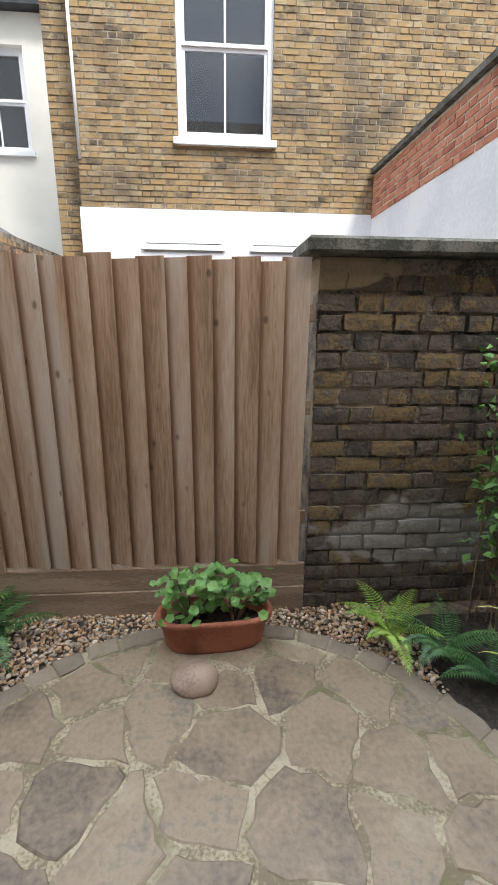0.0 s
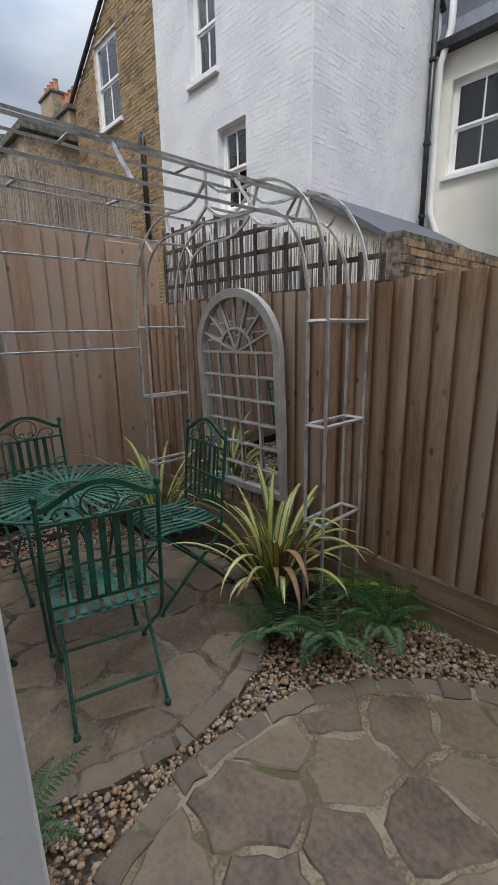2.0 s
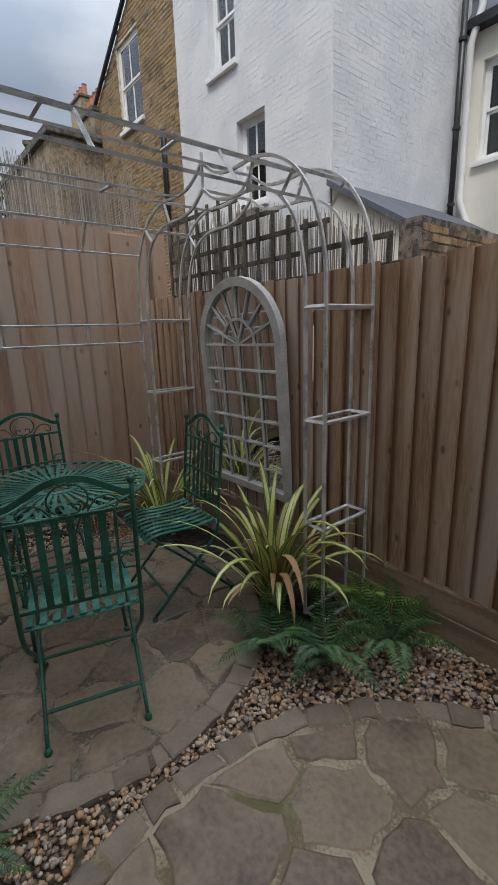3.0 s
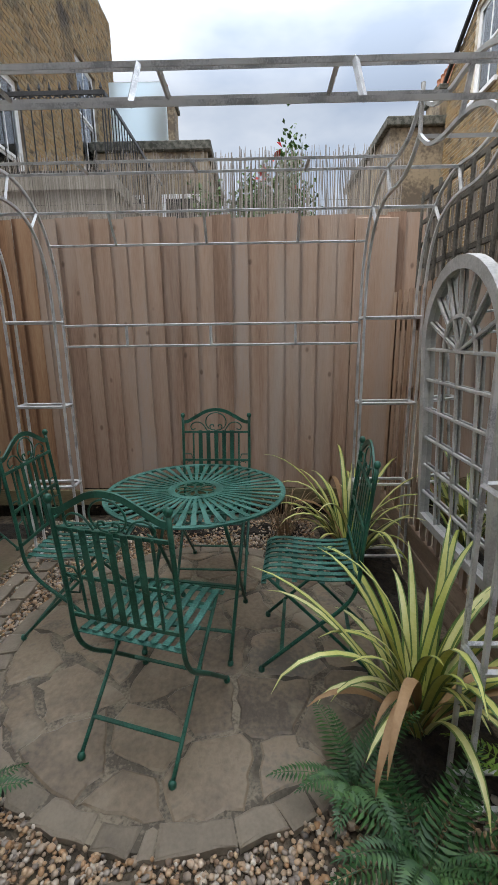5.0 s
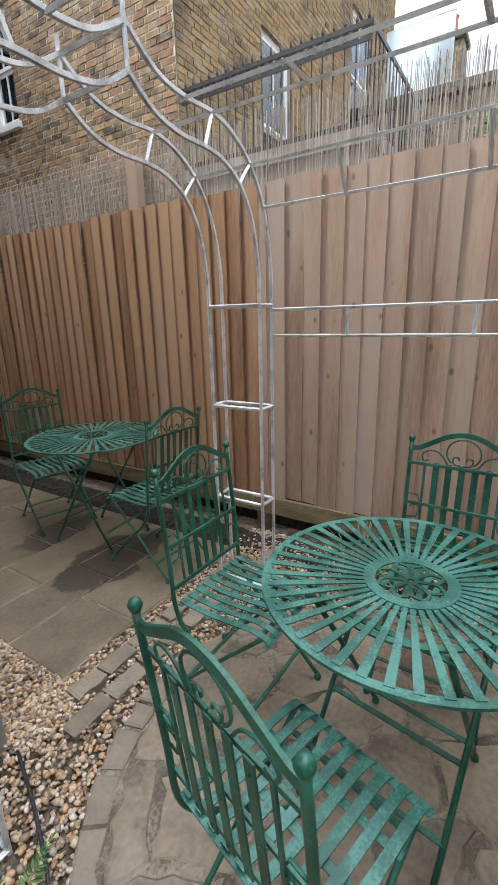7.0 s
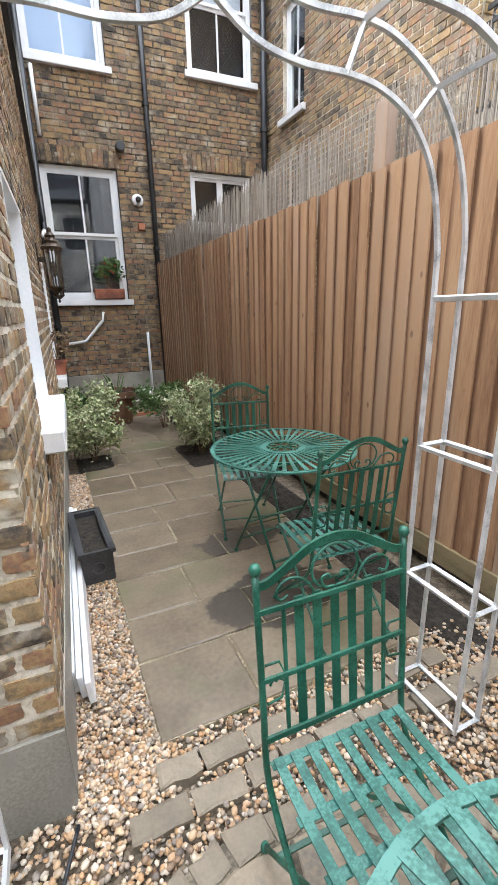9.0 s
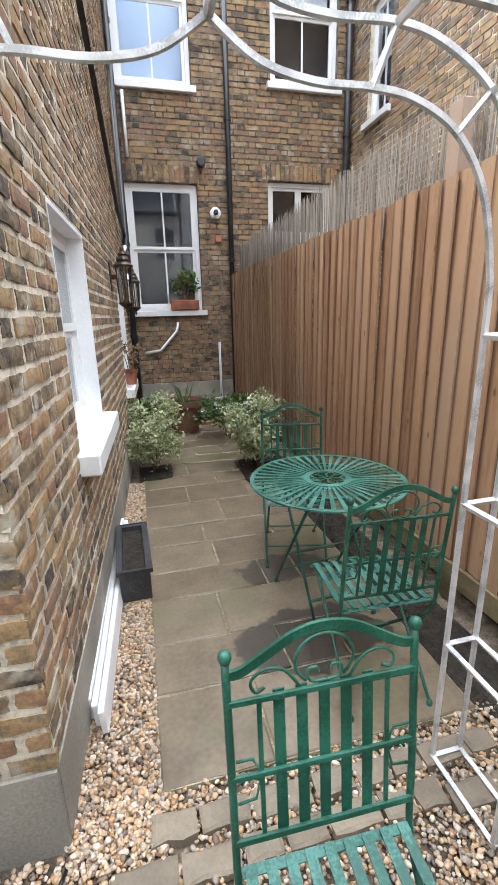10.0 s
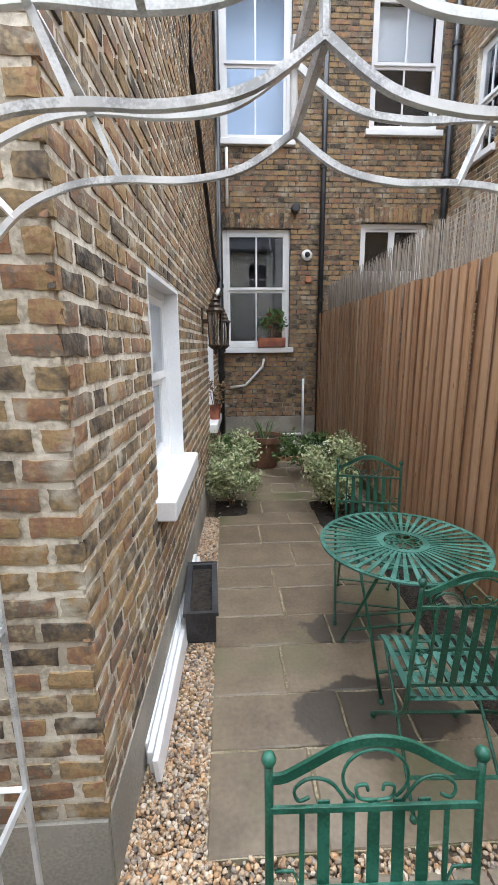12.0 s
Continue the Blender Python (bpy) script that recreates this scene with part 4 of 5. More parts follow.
    for k in range(5):
        x = (k - 2) * 0.048
        part("back_slat", bevel_box(x - 0.012, x + 0.012, -0.003, 0.001, 0, 0.335, 0.001), M_GREEN, c).matrix_basis = pose(0, back_y(0.51) - 0.004, 0.51, 5.9)
        for z in (0.53, 0.655, 0.815):
            bm = lathe([(0.004, 0), (0.003, 0.003)], 6)
            part("rivet", bm, M_GREEN, c).matrix_basis = pose(x, back_y(z) - 0.007, z, 90)
    # seat: slats from front to back bent over cross bars
    prof = [(-0.15, 0.452), (-0.06, 0.443), (0.05, 0.445), (0.14, 0.452), (0.20, 0.444), (0.222, 0.428)]
    for k in range(9):
        x = (k - 4) * 0.0435
        bm = bmesh.new()
        tube(bm, smooth_line([(x, y, z) for y, z in prof], 3), 0, flat=(0.0115, 0.002, (1, 0, 0)))
        part("seat_slat", bm, M_GREEN_T, c)
    for y, z in ((-0.145, 0.444), (-0.02, 0.438), (0.09, 0.44), (0.215, 0.426)):
        part("seat_bar", bevel_box(-0.192, 0.192, y - 0.011, y + 0.011, z - 0.005, z - 0.001, 0.001), M_GREEN_T, c)
    for y, z, w in ((-0.155, 0.10, 0.17), (0.14, 0.105, 0.19), (0.16, 0.40, 0.17)):
        part("stretcher", bevel_box(-w, w, y - 0.008, y + 0.008, z - 0.003, z + 0.003, 0.001), M_GREEN, c)
    return c


def facing(x, y, dx, dy):
    return pose(x, y, 0.0, 0, 0, math.degrees(math.atan2(-dx, dy)))


chair = make_chair("garden_chair", "green enamelled folding metal chair at the round table", facing(-1.85, 0.612, -0.96, 0.28))
tagged(copy_thing(chair, facing(-2.44, 0.11, 0.03, 1.0)), "green enamelled folding metal chair, backrest towards the alley")
tagged(copy_thing(chair, facing(-2.87, 0.735, 1.0, -0.05)), "green enamelled folding metal chair in front of the tall fence")
tagged(copy_thing(chair, facing(-2.24, 1.245, -0.10, -1.0)), "green enamelled folding metal chair beside the flax plant")
tagged(copy_thing(chair, facing(-3.01, -0.88, -0.05, -1.0)), "green enamelled folding metal chair on the alley slabs")
tagged(copy_thing(chair, facing(-3.06, -1.97, 0.25, 1.0)), "green enamelled folding metal chair beside the variegated bush")


def make_table(name, label, m):
    t = thing(name, label, "table", "round green metal tables", m=m)
    R, zt = 0.398, 0.72
    ring = lambda rad, z: [(rad * math.cos(2 * math.pi * k / 64), rad * math.sin(2 * math.pi * k / 64), z) for k in range(64)]
    bm = bmesh.new()
    tube(bm, ring(R, zt - 0.006), 0, flat=(0.004, 0.011, (0, 0, 1)), closed=True)
    part("rim", bm, M_GREEN_T, t)
    for rad in (0.125, 0.25):
        bm = bmesh.new()
        tube(bm, ring(rad, zt - 0.009), 0, flat=(0.003, 0.009, (0, 0, 1)), closed=True)
        part("support_ring", bm, M_GREEN, t)
    slat = bmesh.new()
    w0, w1 = 0.0062, 0.0112
    v = [slat.verts.new(p) for p in ((0.12, -w0, 0), (R - 0.004, -w1, 0), (R - 0.004, w1, 0), (0.12, w0, 0), (0.12, -w0, -0.004), (R - 0.004, -w1, -0.004), (R - 0.004, w1, -0.004), (0.12, w0, -0.004))]
    for f in ((0, 1, 2, 3), (7, 6, 5, 4), (0, 4, 5, 1), (1, 5, 6, 2), (2, 6, 7, 3), (3, 7, 4, 0)):
        slat.faces.new([v[i] for i in f])
    me = mesh_of("top_slat", slat, M_GREEN_T)
    for k in range(44):
        ob = new("top_slat", me)
        ob.parent = t
        ob.matrix_basis = pose(0, 0, zt, 0, 0, k * 360 / 44)
    bm = bmesh.new()
    for a, b in ((0.094, 0.126),):
        i0 = [bm.verts.new((a * math.cos(2 * math.pi * k / 48), a * math.sin(2 * math.pi * k / 48), zt + 0.002)) for k in range(48)]
        o0 = [bm.verts.new((b * math.cos(2 * math.pi * k / 48), b * math.sin(2 * math.pi * k / 48), zt + 0.002)) for k in range(48)]
        i1 = [bm.verts.new(p.co - Vector((0, 0, 0.005))) for p in i0]
        o1 = [bm.verts.new(p.co - Vector((0, 0, 0.005))) for p in o0]
        for k in range(48):
            j = (k + 1) % 48
            bm.faces.new((i0[k], o0[k], o0[j], i0[j]))
            bm.faces.new((i1[j], o1[j], o1[k], i1[k]))
            bm.faces.new((o0[k], o1[k], o1[j], o0[j]))
            bm.faces.new((i0[j], i1[j], i1[k], i0[k]))
    part("centre_ring", bm, M_GREEN_T, t)
    for k in range(8):
        a = k * math.pi / 4
        bm = bmesh.new()
        for s in (-1, 1):
            tube(bm, smooth_line([(0.008, 0, 0), (0.04, s * 0.016, 0), (0.068, s * 0.022, 0), (0.085, s * 0.008, 0), (0.096, 0, 0)], 3), 0, flat=(0.0045, 0.002, (0, 1, 0)))
        part("ornament", bm, M_GREEN, t).matrix_basis = pose(0, 0, zt - 0.001, 0, 0, math.degrees(a))
    for s in (-1, 1):
        for pts, w in (([(s * 0.20, -0.23, 0.02), (s * 0.20, 0.0, 0.38), (s * 0.20, 0.21, 0.70)], 0.0085), ([(s * 0.175, 0.23, 0.02), (s * 0.175, 0.0, 0.38), (s * 0.175, -0.21, 0.70)], 0.0085)):
            bm = bmesh.new()
            tube(bm, pts, w, 8)
            part("leg", bm, M_GREEN, t, smooth=True)
            part("foot", lathe([(0.009, 0.0), (0.0135, 0.004), (0.0138, 0.014), (0.009, 0.026)], 10), M_GREEN, t, smooth=True).location = (pts[0][0], pts[0][1], 0)
    for y, z, w in ((-0.168, 0.12, 0.2), (0.168, 0.12, 0.175), (-0.06, 0.28, 0.2), (0.21, 0.70, 0.2), (-0.21, 0.70, 0.2)):
        part("stretcher", bevel_box(-w, w, y - 0.009, y + 0.009, z - 0.003, z + 0.003, 0.001), M_GREEN, t)
    return t


table = make_table("garden_table", "round slatted green metal folding table", pose(-2.37, 0.71, 0, 0, 0, 80))
copy_thing(table, pose(-3.05, -1.43, 0, 0, 0, 5))


# ---- mirror on the north fence ----
mir = thing("garden_mirror", "arched window-style garden mirror in a grey frame", "mirror", m=pose(-2.40, 1.905, 0.42, 3))
MW, MS = 0.36, 0.90


def arch_pts(w, s, n=20):
    return [(w, 0, 0), (w, 0, s * 0.5), (w, 0, s)] + [(w * math.cos(math.pi * k / n), 0, s + w * math.sin(math.pi * k / n)) for k in range(1, n)] + [(-w, 0, s), (-w, 0, s * 0.5), (-w, 0, 0)]


M_GREYP = mat("grey_frame_paint", [(0.44, 0.435, 0.42), (0.58, 0.57, 0.55)], 0.6, scale=8)
bm = bmesh.new()
tube(bm, arch_pts(MW, MS), 0, flat=(0.022, 0.026, (0, 1, 0)), closed=True)
part("frame", bm, M_GREYP, mir)
bm = bmesh.new()
vs = [bm.verts.new((x, 0.004, z)) for x, _, z in arch_pts(MW - 0.01, MS)]
bm.faces.new(vs)
M_MIRROR = bpy.data.materials.new("mirror_glass")
M_MIRROR.use_nodes = True
mb = M_MIRROR.node_tree.nodes["Principled BSDF"]
mb.inputs["Metallic"].default_value, mb.inputs["Roughness"].default_value = 1.0, 0.02
mb.inputs["Base Color"].default_value = (0.72, 0.74, 0.74, 1)
part("glass", bm, M_MIRROR, mir)
for k in range(1, 4):
    x = -MW + 2 * MW * k / 4
    part("glazing_bar", bevel_box(x - 0.007, x + 0.007, -0.012, 0.0, 0.02, MS + (0.0 if k != 2 else 0.05), 0.002), M_GREYP, mir)
for k in range(1, 7):
    z = MS * k / 6
    part("glazing_bar", bevel_box(-MW + 0.02, MW - 0.02, -0.013, -0.001, z - 0.007, z + 0.007, 0.002), M_GREYP, mir)
for k in range(1, 8):
    a = math.pi * k / 8
    bm = bmesh.new()
    tube(bm, [(0.0 if k % 2 else 0.15 * math.cos(a), -0.006, MS + (0.0 if k % 2 else 0.15 * math.sin(a))), (MW * 0.95 * math.cos(a), -0.006, MS + MW * 0.95 * math.sin(a))], 0, flat=(0.006, 0.006, (0, 1, 0)))
    part("glazing_bar", bm, M_GREYP, mir)
bm = bmesh.new()
tube(bm, [(0.15 * math.cos(math.pi * k / 16), -0.006, MS + 0.15 * math.sin(math.pi * k / 16)) for k in range(17)], 0, flat=(0.006, 0.007, (0, 1, 0)))
part("glazing_bar", bm, M_GREYP, mir)


# ---- plants ----
def leaf_mesh(n, spot, size, r, fold=0.3):
    """Many small two-faced leaves; spot() gives a place."""
    verts, faces = [], []
    for _ in range(n):
        p = Vector(spot())
        d = Vector((r.gauss(0, 1), r.gauss(0, 1), r.gauss(0.3, 0.7))).normalized()
        s = d.cross(Vector((r.gauss(0, 1), r.gauss(0, 1), r.gauss(0, 1)))).normalized()
        q = size * r.uniform(0.6, 1.3)
        up = d.cross(s) * q * fold * 0.5
        i = len(verts)
        verts += [p, p + d * q * 0.5 + s * q * 0.32 + up, p + d * q, p + d * q * 0.5 - s * q * 0.32 + up, p + d * q * 0.5]
        faces += [(i, i + 1, i + 4), (i + 1, i + 2, i + 4), (i + 2, i + 3, i + 4), (i + 3, i, i + 4)]
    return verts, faces


def clumps(cx, cy, cz, rx, ry, rz, r, k=22, spread=0.28):
    """A spot function: leaves gather round several uneven centres."""
    cs = []
    while len(cs) < k:
        a = Vector((r.uniform(-1, 1), r.uniform(-1, 1), r.uniform(-0.85, 1)))
        if 0.35 < a.length < 1.0:
            cs.append(a)

    def spot():
        c = r.choice(cs)
        p = c + Vector((r.gauss(0, spread), r.gauss(0, spread), r.gauss(0, spread))) * 0.6
        return (cx + p.x * rx, cy + p.y * ry, cz + p.z * rz)
    return spot


def bush(name, x, y, rx, h, material, label, n=1500, size=0.04, flowers=None, seed=1, base=0.12, stems=7):
    r = random.Random(seed)
    b = thing(name, label, "shrub", m=pose(x, y, 0))
    v, f = leaf_mesh(n, clumps(0, 0, base + (h - base) / 2, rx, rx, (h - base) / 2, r), size, r)
    tagged(raw("leaves", v, f, material, b), kind="stuff")
    for k in range(stems):
        a = 2 * math.pi * k / stems + r.uniform(-0.3, 0.3)
        bm = bmesh.new()
        tube(bm, smooth_line([(0.02 * math.cos(a), 0.02 * math.sin(a), -0.01), (rx * 0.3 * math.cos(a), rx * 0.3 * math.sin(a), h * 0.4), (rx * 0.7 * math.cos(a), rx * 0.7 * math.sin(a), h * 0.8)], 3), 0.006, 5, taper=lambda t: 1 - 0.7 * t)
        part("stem", bm, M_STEM, b)
    if flowers:
        v, f = leaf_mesh(flowers[1], clumps(0, 0, base + (h - base) * 0.62, rx, rx, (h - base) / 2.2, r, 14, 0.06), flowers[2], r)
        tagged(raw("flowers", v, f, flowers[0], b), kind="stuff")
    return b


def blade_plant(name, x, y, n, length, width, material, label, seed, dead=3, lean=(0.25, 1.0), z=0.0, margin=None):
    r = random.Random(seed)
    p = thing(name, label, "plant", m=pose(x, y, z))
    for k in range(n):
        a, L = r.uniform(0, 2 * math.pi), length * r.uniform(0.55, 1.1)
        is_dead = k < dead
        e = r.uniform(*lean) * (1.3 if is_dead else 1)
        bm = bmesh.new()
        d, s = Vector((math.cos(a), math.sin(a), 0)), Vector((-math.sin(a), math.cos(a), 0))
        pos, ang, rows = Vector((0, 0, 0)) + d * r.uniform(0, 0.05) + s * r.uniform(-0.04, 0.04), r.uniform(0.1, 0.6), []
        for i in range(13):
            t = i / 12
            w = width * (0.55 + 0.9 * t) * (1 - t ** 2.2) * 0.9 + 0.001
            nrm = d * math.cos(ang) * -1 + Vector((0, 0, 1)) * math.sin(ang)
            if pos.z < 0.01 - z and i:
                pos.z = 0.01 - z
            rows.append([bm.verts.new(pos + s * w * q + nrm * w * 0.25 * (1 - abs(q))) for q in (-1, -0.62, 0, 0.62, 1)])
            pos = pos + (d * math.sin(ang) + Vector((0, 0, 1)) * math.cos(ang)) * L / 12
            ang += e * (0.07 + 0.55 * t * t) * (1.0 if t < 0.8 else 1.2)
        for c, e2 in zip(rows, rows[1:]):
            for j in range(4):
                bm.faces.new((c[j], c[j + 1], e2[j + 1], e2[j])).material_index = 1 if margin and j in (0, 3) and not is_dead else 0
        leaf_ob = part("leaf", bm, M_DEADLEAF if is_dead else material, p, smooth=True)
        if margin and not is_dead:
            leaf_ob.data.materials.append(margin)
    return p


def fern(name, x, y, n, length, material, label, seed, z=0.0, rise=(0.1, 0.65)):
    r = random.Random(seed)
    p = thing(name, label, "fern", m=pose(x, y, z))
    for k in range(n):
        a, L = 2 * math.pi * k / n + r.uniform(-0.4, 0.4), length * r.uniform(0.7, 1.1)
        d, s = Vector((math.cos(a), math.sin(a), 0)), Vector((-math.sin(a), math.cos(a), 0))
        pos, ang = Vector((0, 0, 0)), r.uniform(*rise)
        verts, faces, m = [], [], 26
        for i in range(m):
            t = i / (m - 1)
            w = L * 0.17 * math.sin(math.pi * min(1, 0.12 + 0.88 * t)) ** 0.8 * (1 - 0.35 * t) + 0.003
            step = (d * math.sin(ang) + Vector((0, 0, 1)) * math.cos(ang)) * L / m
            up = (d * -math.cos(ang) + Vector((0, 0, 1)) * math.sin(ang))
            if i > 2:
                for sg in (-1, 1):
                    q = pos + s * sg * w + step * 1.1 - up * w * 0.18 + Vector((0, 0, r.uniform(-0.004, 0.004)))
                    j = len(verts)
                    verts += [pos, pos + s * sg * w * 0.45 - step * 0.18 + up * 0.003, q, pos + s * sg * w * 0.5 + step * 0.75]
                    faces += [(j, j + 1, j + 2), (j, j + 2, j + 3)]
            j = len(verts)
            verts += [pos - s * 0.0015, pos + s * 0.0015, pos + step + s * 0.0012, pos + step - s * 0.0012]
            faces.append((j, j + 1, j + 2, j + 3))
            pos = pos + step
            ang += 0.055 * r.uniform(0.6, 1.5)
        raw("frond", verts, faces, material, p)
    return p


blade_plant("flax_plant", -1.80, 1.56, 50, 0.82, 0.025, M_BLADE, "striped green and cream flax with arching leaves", 4, dead=7, lean=(0.3, 1.0), margin=M_BLADE_G)
blade_plant("flax_plant", -3.00, 1.56, 42, 0.85, 0.023, M_BLADE, "striped flax clump in the fence corner", 9, dead=4, lean=(0.35, 1.1), margin=M_BLADE_G)
blade_plant("flax_plant", 1.12, 1.25, 9, 0.6, 0.012, M_BLADE, "sparse striped flax by the brick wall", 15, dead=3, margin=M_BLADE_G)
blade_plant("sedge_clump", -3.35, 1.18, 60, 0.52, 0.0025, M_GRASS, "dry bronze sedge against the fence", 12, dead=0)
blade_plant("sedge_clump", -3.30, 0.30, 60, 0.48, 0.0025, M_GRASS, "dry bronze sedge under the table", 13, dead=0)
fern("fern", -1.33, 1.42, 12, 0.42, M_FERN, "dark green fern at the foot of the arbour", 21)
fern("fern", -1.55, 1.28, 10, 0.36, M_FERN, "dark green fern at the foot of the arbour", 24)
fern("fern", -1.20, 1.72, 11, 0.40, M_FERN, "green fern beside the gravel strip", 22)
fern("fern", -1.42, 1.86, 8, 0.42, M_FERN_Y, "bright green fern in front of the fence", 23)
fern("fern", -1.45, 0.10, 10, 0.32, M_FERN, "green fern between the paved circles", 25)
fern("fern", 0.62, 1.66, 9, 0.36, M_FERN_Y, "bright yellow-green fern beneath the brick wall", 26)
fern("fern", 0.80, 1.52, 9, 0.34, M_FERN, "green fern beneath the brick wall", 27)
fern("fern", 0.95, 1.38, 8, 0.30, M_FERN, "dark fern on the soil bed", 28)
# bamboo in front of the sooty wall
bam = thing("bamboo", "slender bamboo with brown canes and light leaves", "bamboo", m=pose(1.12, 1.72, 0))
rb = random.Random(2)
for k in range(16):
    x, y = rb.uniform(-0.12, 0.3), rb.uniform(-0.08, 0.1)
    lx, h = rb.uniform(-0.12, 0.1), rb.uniform(0.9, 1.6)
    bm = bmesh.new()
    tube(bm, [(x, y, 0), (x + lx * 0.4, y, h * 0.6), (x + lx, y - 0.03, h)], 0.004, 5)
    part("cane", bm, M_STEM, bam)
    v, f = leaf_mesh(60, lambda: (x + lx * 0.8 + rb.gauss(0, 0.055), y + rb.gauss(0, 0.04), rb.uniform(0.35, 1.0) * h), 0.05, rb)
    tagged(raw("leaves", v, f, M_GERAN, bam), kind="stuff")

bush("variegated_bush", -2.22, -3.92, 0.31, 0.78, M_VARIEG, "variegated cream and green shrub in a soil square", 4200, 0.042, seed=31)
bush("variegated_bush", -3.28, -3.62, 0.32, 0.80, M_VARIEG, "variegated cream and green shrub beside the fence", 4200, 0.042, seed=32)
bush("green_shrub", -2.2, -4.75, 0.2, 0.56, M_LEAF, "dark green shrub behind the variegated bush", 900, 0.05, seed=33)
bush("white_flower_shrub", -3.2, -4.9, 0.34, 0.58, M_LEAF, "green shrub with small white flowers", 1300, 0.05, flowers=(M_WHITEP, 110, 0.045), seed=34)
bush("rose_tree", -7.2, 0.75, 0.62, 3.35, M_LEAF, "tall shrub above the fence", 2200, 0.075, seed=35, base=2.0)
bush("rose_tree", -7.2, 1.42, 0.52, 3.95, M_LEAF, "tall rose bush with red blooms above the fence", 2600, 0.075, flowers=(M_RED, 40, 0.12), seed=36, base=2.0)

# soil squares by the bushes, and beds
for nm, a, b, c, d, z in (("soil_square", -2.42, -2.04, -4.1, -3.57, 0.012), ("soil_square", -3.48, -3.02, -4.0, -3.2, 0.012), ("flower_bed", -3.66, -1.50, 1.40, 1.9, -0.022), ("flower_bed", 0.62, 2.6, 0.4, 1.9, -0.022), ("flower_bed", -3.66, -3.36, -5.6, 1.35, -0.004)):
    bm = bmesh.new()
    nx, ny = max(2, int((b - a) / 0.06)), max(2, int((d - c) / 0.06))
    g = [[bm.verts.new((a + (b - a) * i / nx, c + (d - c) * j / ny, z + (rng.uniform(-0.006, 0.012) if 0 < i < nx and 0 < j < ny else -0.03))) for j in range(ny + 1)] for i in range(nx + 1)]
    for i in range(nx):
        for j in range(ny):
            bm.faces.new((g[i][j], g[i + 1][j], g[i + 1][j + 1], g[i][j + 1]))
    tagged(part(nm, bm, M_SOIL), "bare dark garden soil", "soil", kind="structure")

# geraniums in an oval terracotta trough
pot = thing("terracotta_trough", "oval terracotta trough with worn rolled rim", "planter", m=pose(-0.19, 1.70, 0, 0, 0, 3))
part("body", lathe([(0.19, 0.0), (0.205, 0.02), (0.222, 0.13), (0.238, 0.14), (0.244, 0.155), (0.24, 0.17), (0.222, 0.172), (0.21, 0.13), (0.2, 0.12)], 40, 1.0, 0.42), M_TERRA, pot, smooth=True)
for v in pot.children[0].data.vertices:
    k = (v.co.x / 0.24) ** 2
    v.co.x, v.co.y = v.co.x * 1.08, v.co.y * (1.0 + 0.55 * k)
part("soil", lathe([(0.2, 0.121), (0.2, 0.125)], 30, 1.0, 0.42), M_SOIL, pot)
for gx in (-0.10, 0.09):
    g = thing("geranium", "green scalloped geranium with woody stems", "plant", m=pose(-0.19 + gx, 1.70, 0.12))
    r = random.Random(int(gx * 100) + 50)
    for k in range(9):
        a = r.uniform(0, 6.28)
        bm = bmesh.new()
        tube(bm, smooth_line([(0.02 * math.cos(a), 0.02 * math.sin(a), 0), (0.07 * math.cos(a), 0.04 * math.sin(a), 0.09), (0.12 * math.cos(a), 0.08 * math.sin(a), 0.16)], 3), 0.004, 5)
        part("stem", bm, M_STEM, g)
    bm = bmesh.new()
    for k in range(95):
        a, q, h = r.uniform(0, 6.28), r.uniform(0.03, 0.17), r.uniform(0.04, 0.25)
        c = Vector((q * math.cos(a), q * 0.7 * math.sin(a), h))
        nrm = Vector((r.gauss(0, 0.4), r.gauss(-0.3, 0.4), 1)).normalized()
        s = nrm.cross(Vector((r.gauss(0, 1), r.gauss(0, 1), 0))).normalized()
        t = nrm.cross(s)
        rad = r.uniform(0.014, 0.028)
        mid = bm.verts.new(c - nrm * rad * 0.25)
        ring = [bm.verts.new(c + (s * math.cos(j * 0.571) + t * math.sin(j * 0.571)) * rad * (1.08 if j % 2 else 0.86)) for j in range(11)]
        for j in range(11):
            bm.faces.new((mid, ring[j], ring[(j + 1) % 11]))
    tagged(part("leaves", bm, M_GERAN, g), kind="stuff")
bm = bmesh.new()
bmesh.ops.create_icosphere(bm, subdivisions=3, radius=1)
for v in bm.verts:
    v.co = Vector((v.co.x * 0.10, v.co.y * 0.085, max(-0.02, v.co.z * 0.062))) * (1 + 0.12 * noise.noise(v.co * 1.7))
tagged(part("boulder", bm, M_BOULDER, smooth=True), "smooth pinkish boulder set in the paving", "boulder").location = (-0.27, 1.47, 0.012)

# alley clutter
pl = thing("trough_planter", "dark grey rectangular trough planter with soil", "planter", m=pose(-2.0, -1.98, 0.0, 0, 0, 2))
bm = bmesh.new()
for x0, x1, y0, y1, z0, z1 in ((-0.085, 0.085, -0.30, -0.275, 0, 0.19), (-0.085, 0.085, 0.275, 0.30, 0, 0.19), (-0.085, -0.065, -0.275, 0.275, 0, 0.19), (0.065, 0.085, -0.275, 0.275, 0, 0.19), (-0.065, 0.065, -0.275, 0.275, 0.0, 0.02)):
    box(bm, x0, x1, y0, y1, z0, z1)
part("body", bm, M_LEAD, pl)
bm = bmesh.new()
tube(bm, [(-0.09, -0.305, 0.185), (0.09, -0.305, 0.185), (0.09, 0.305, 0.185), (-0.09, 0.305, 0.185)], 0, flat=(0.012, 0.012, (0, 0, 1)), closed=True)
part("rim", bm, M_LEAD, pl)
bm = bmesh.new()
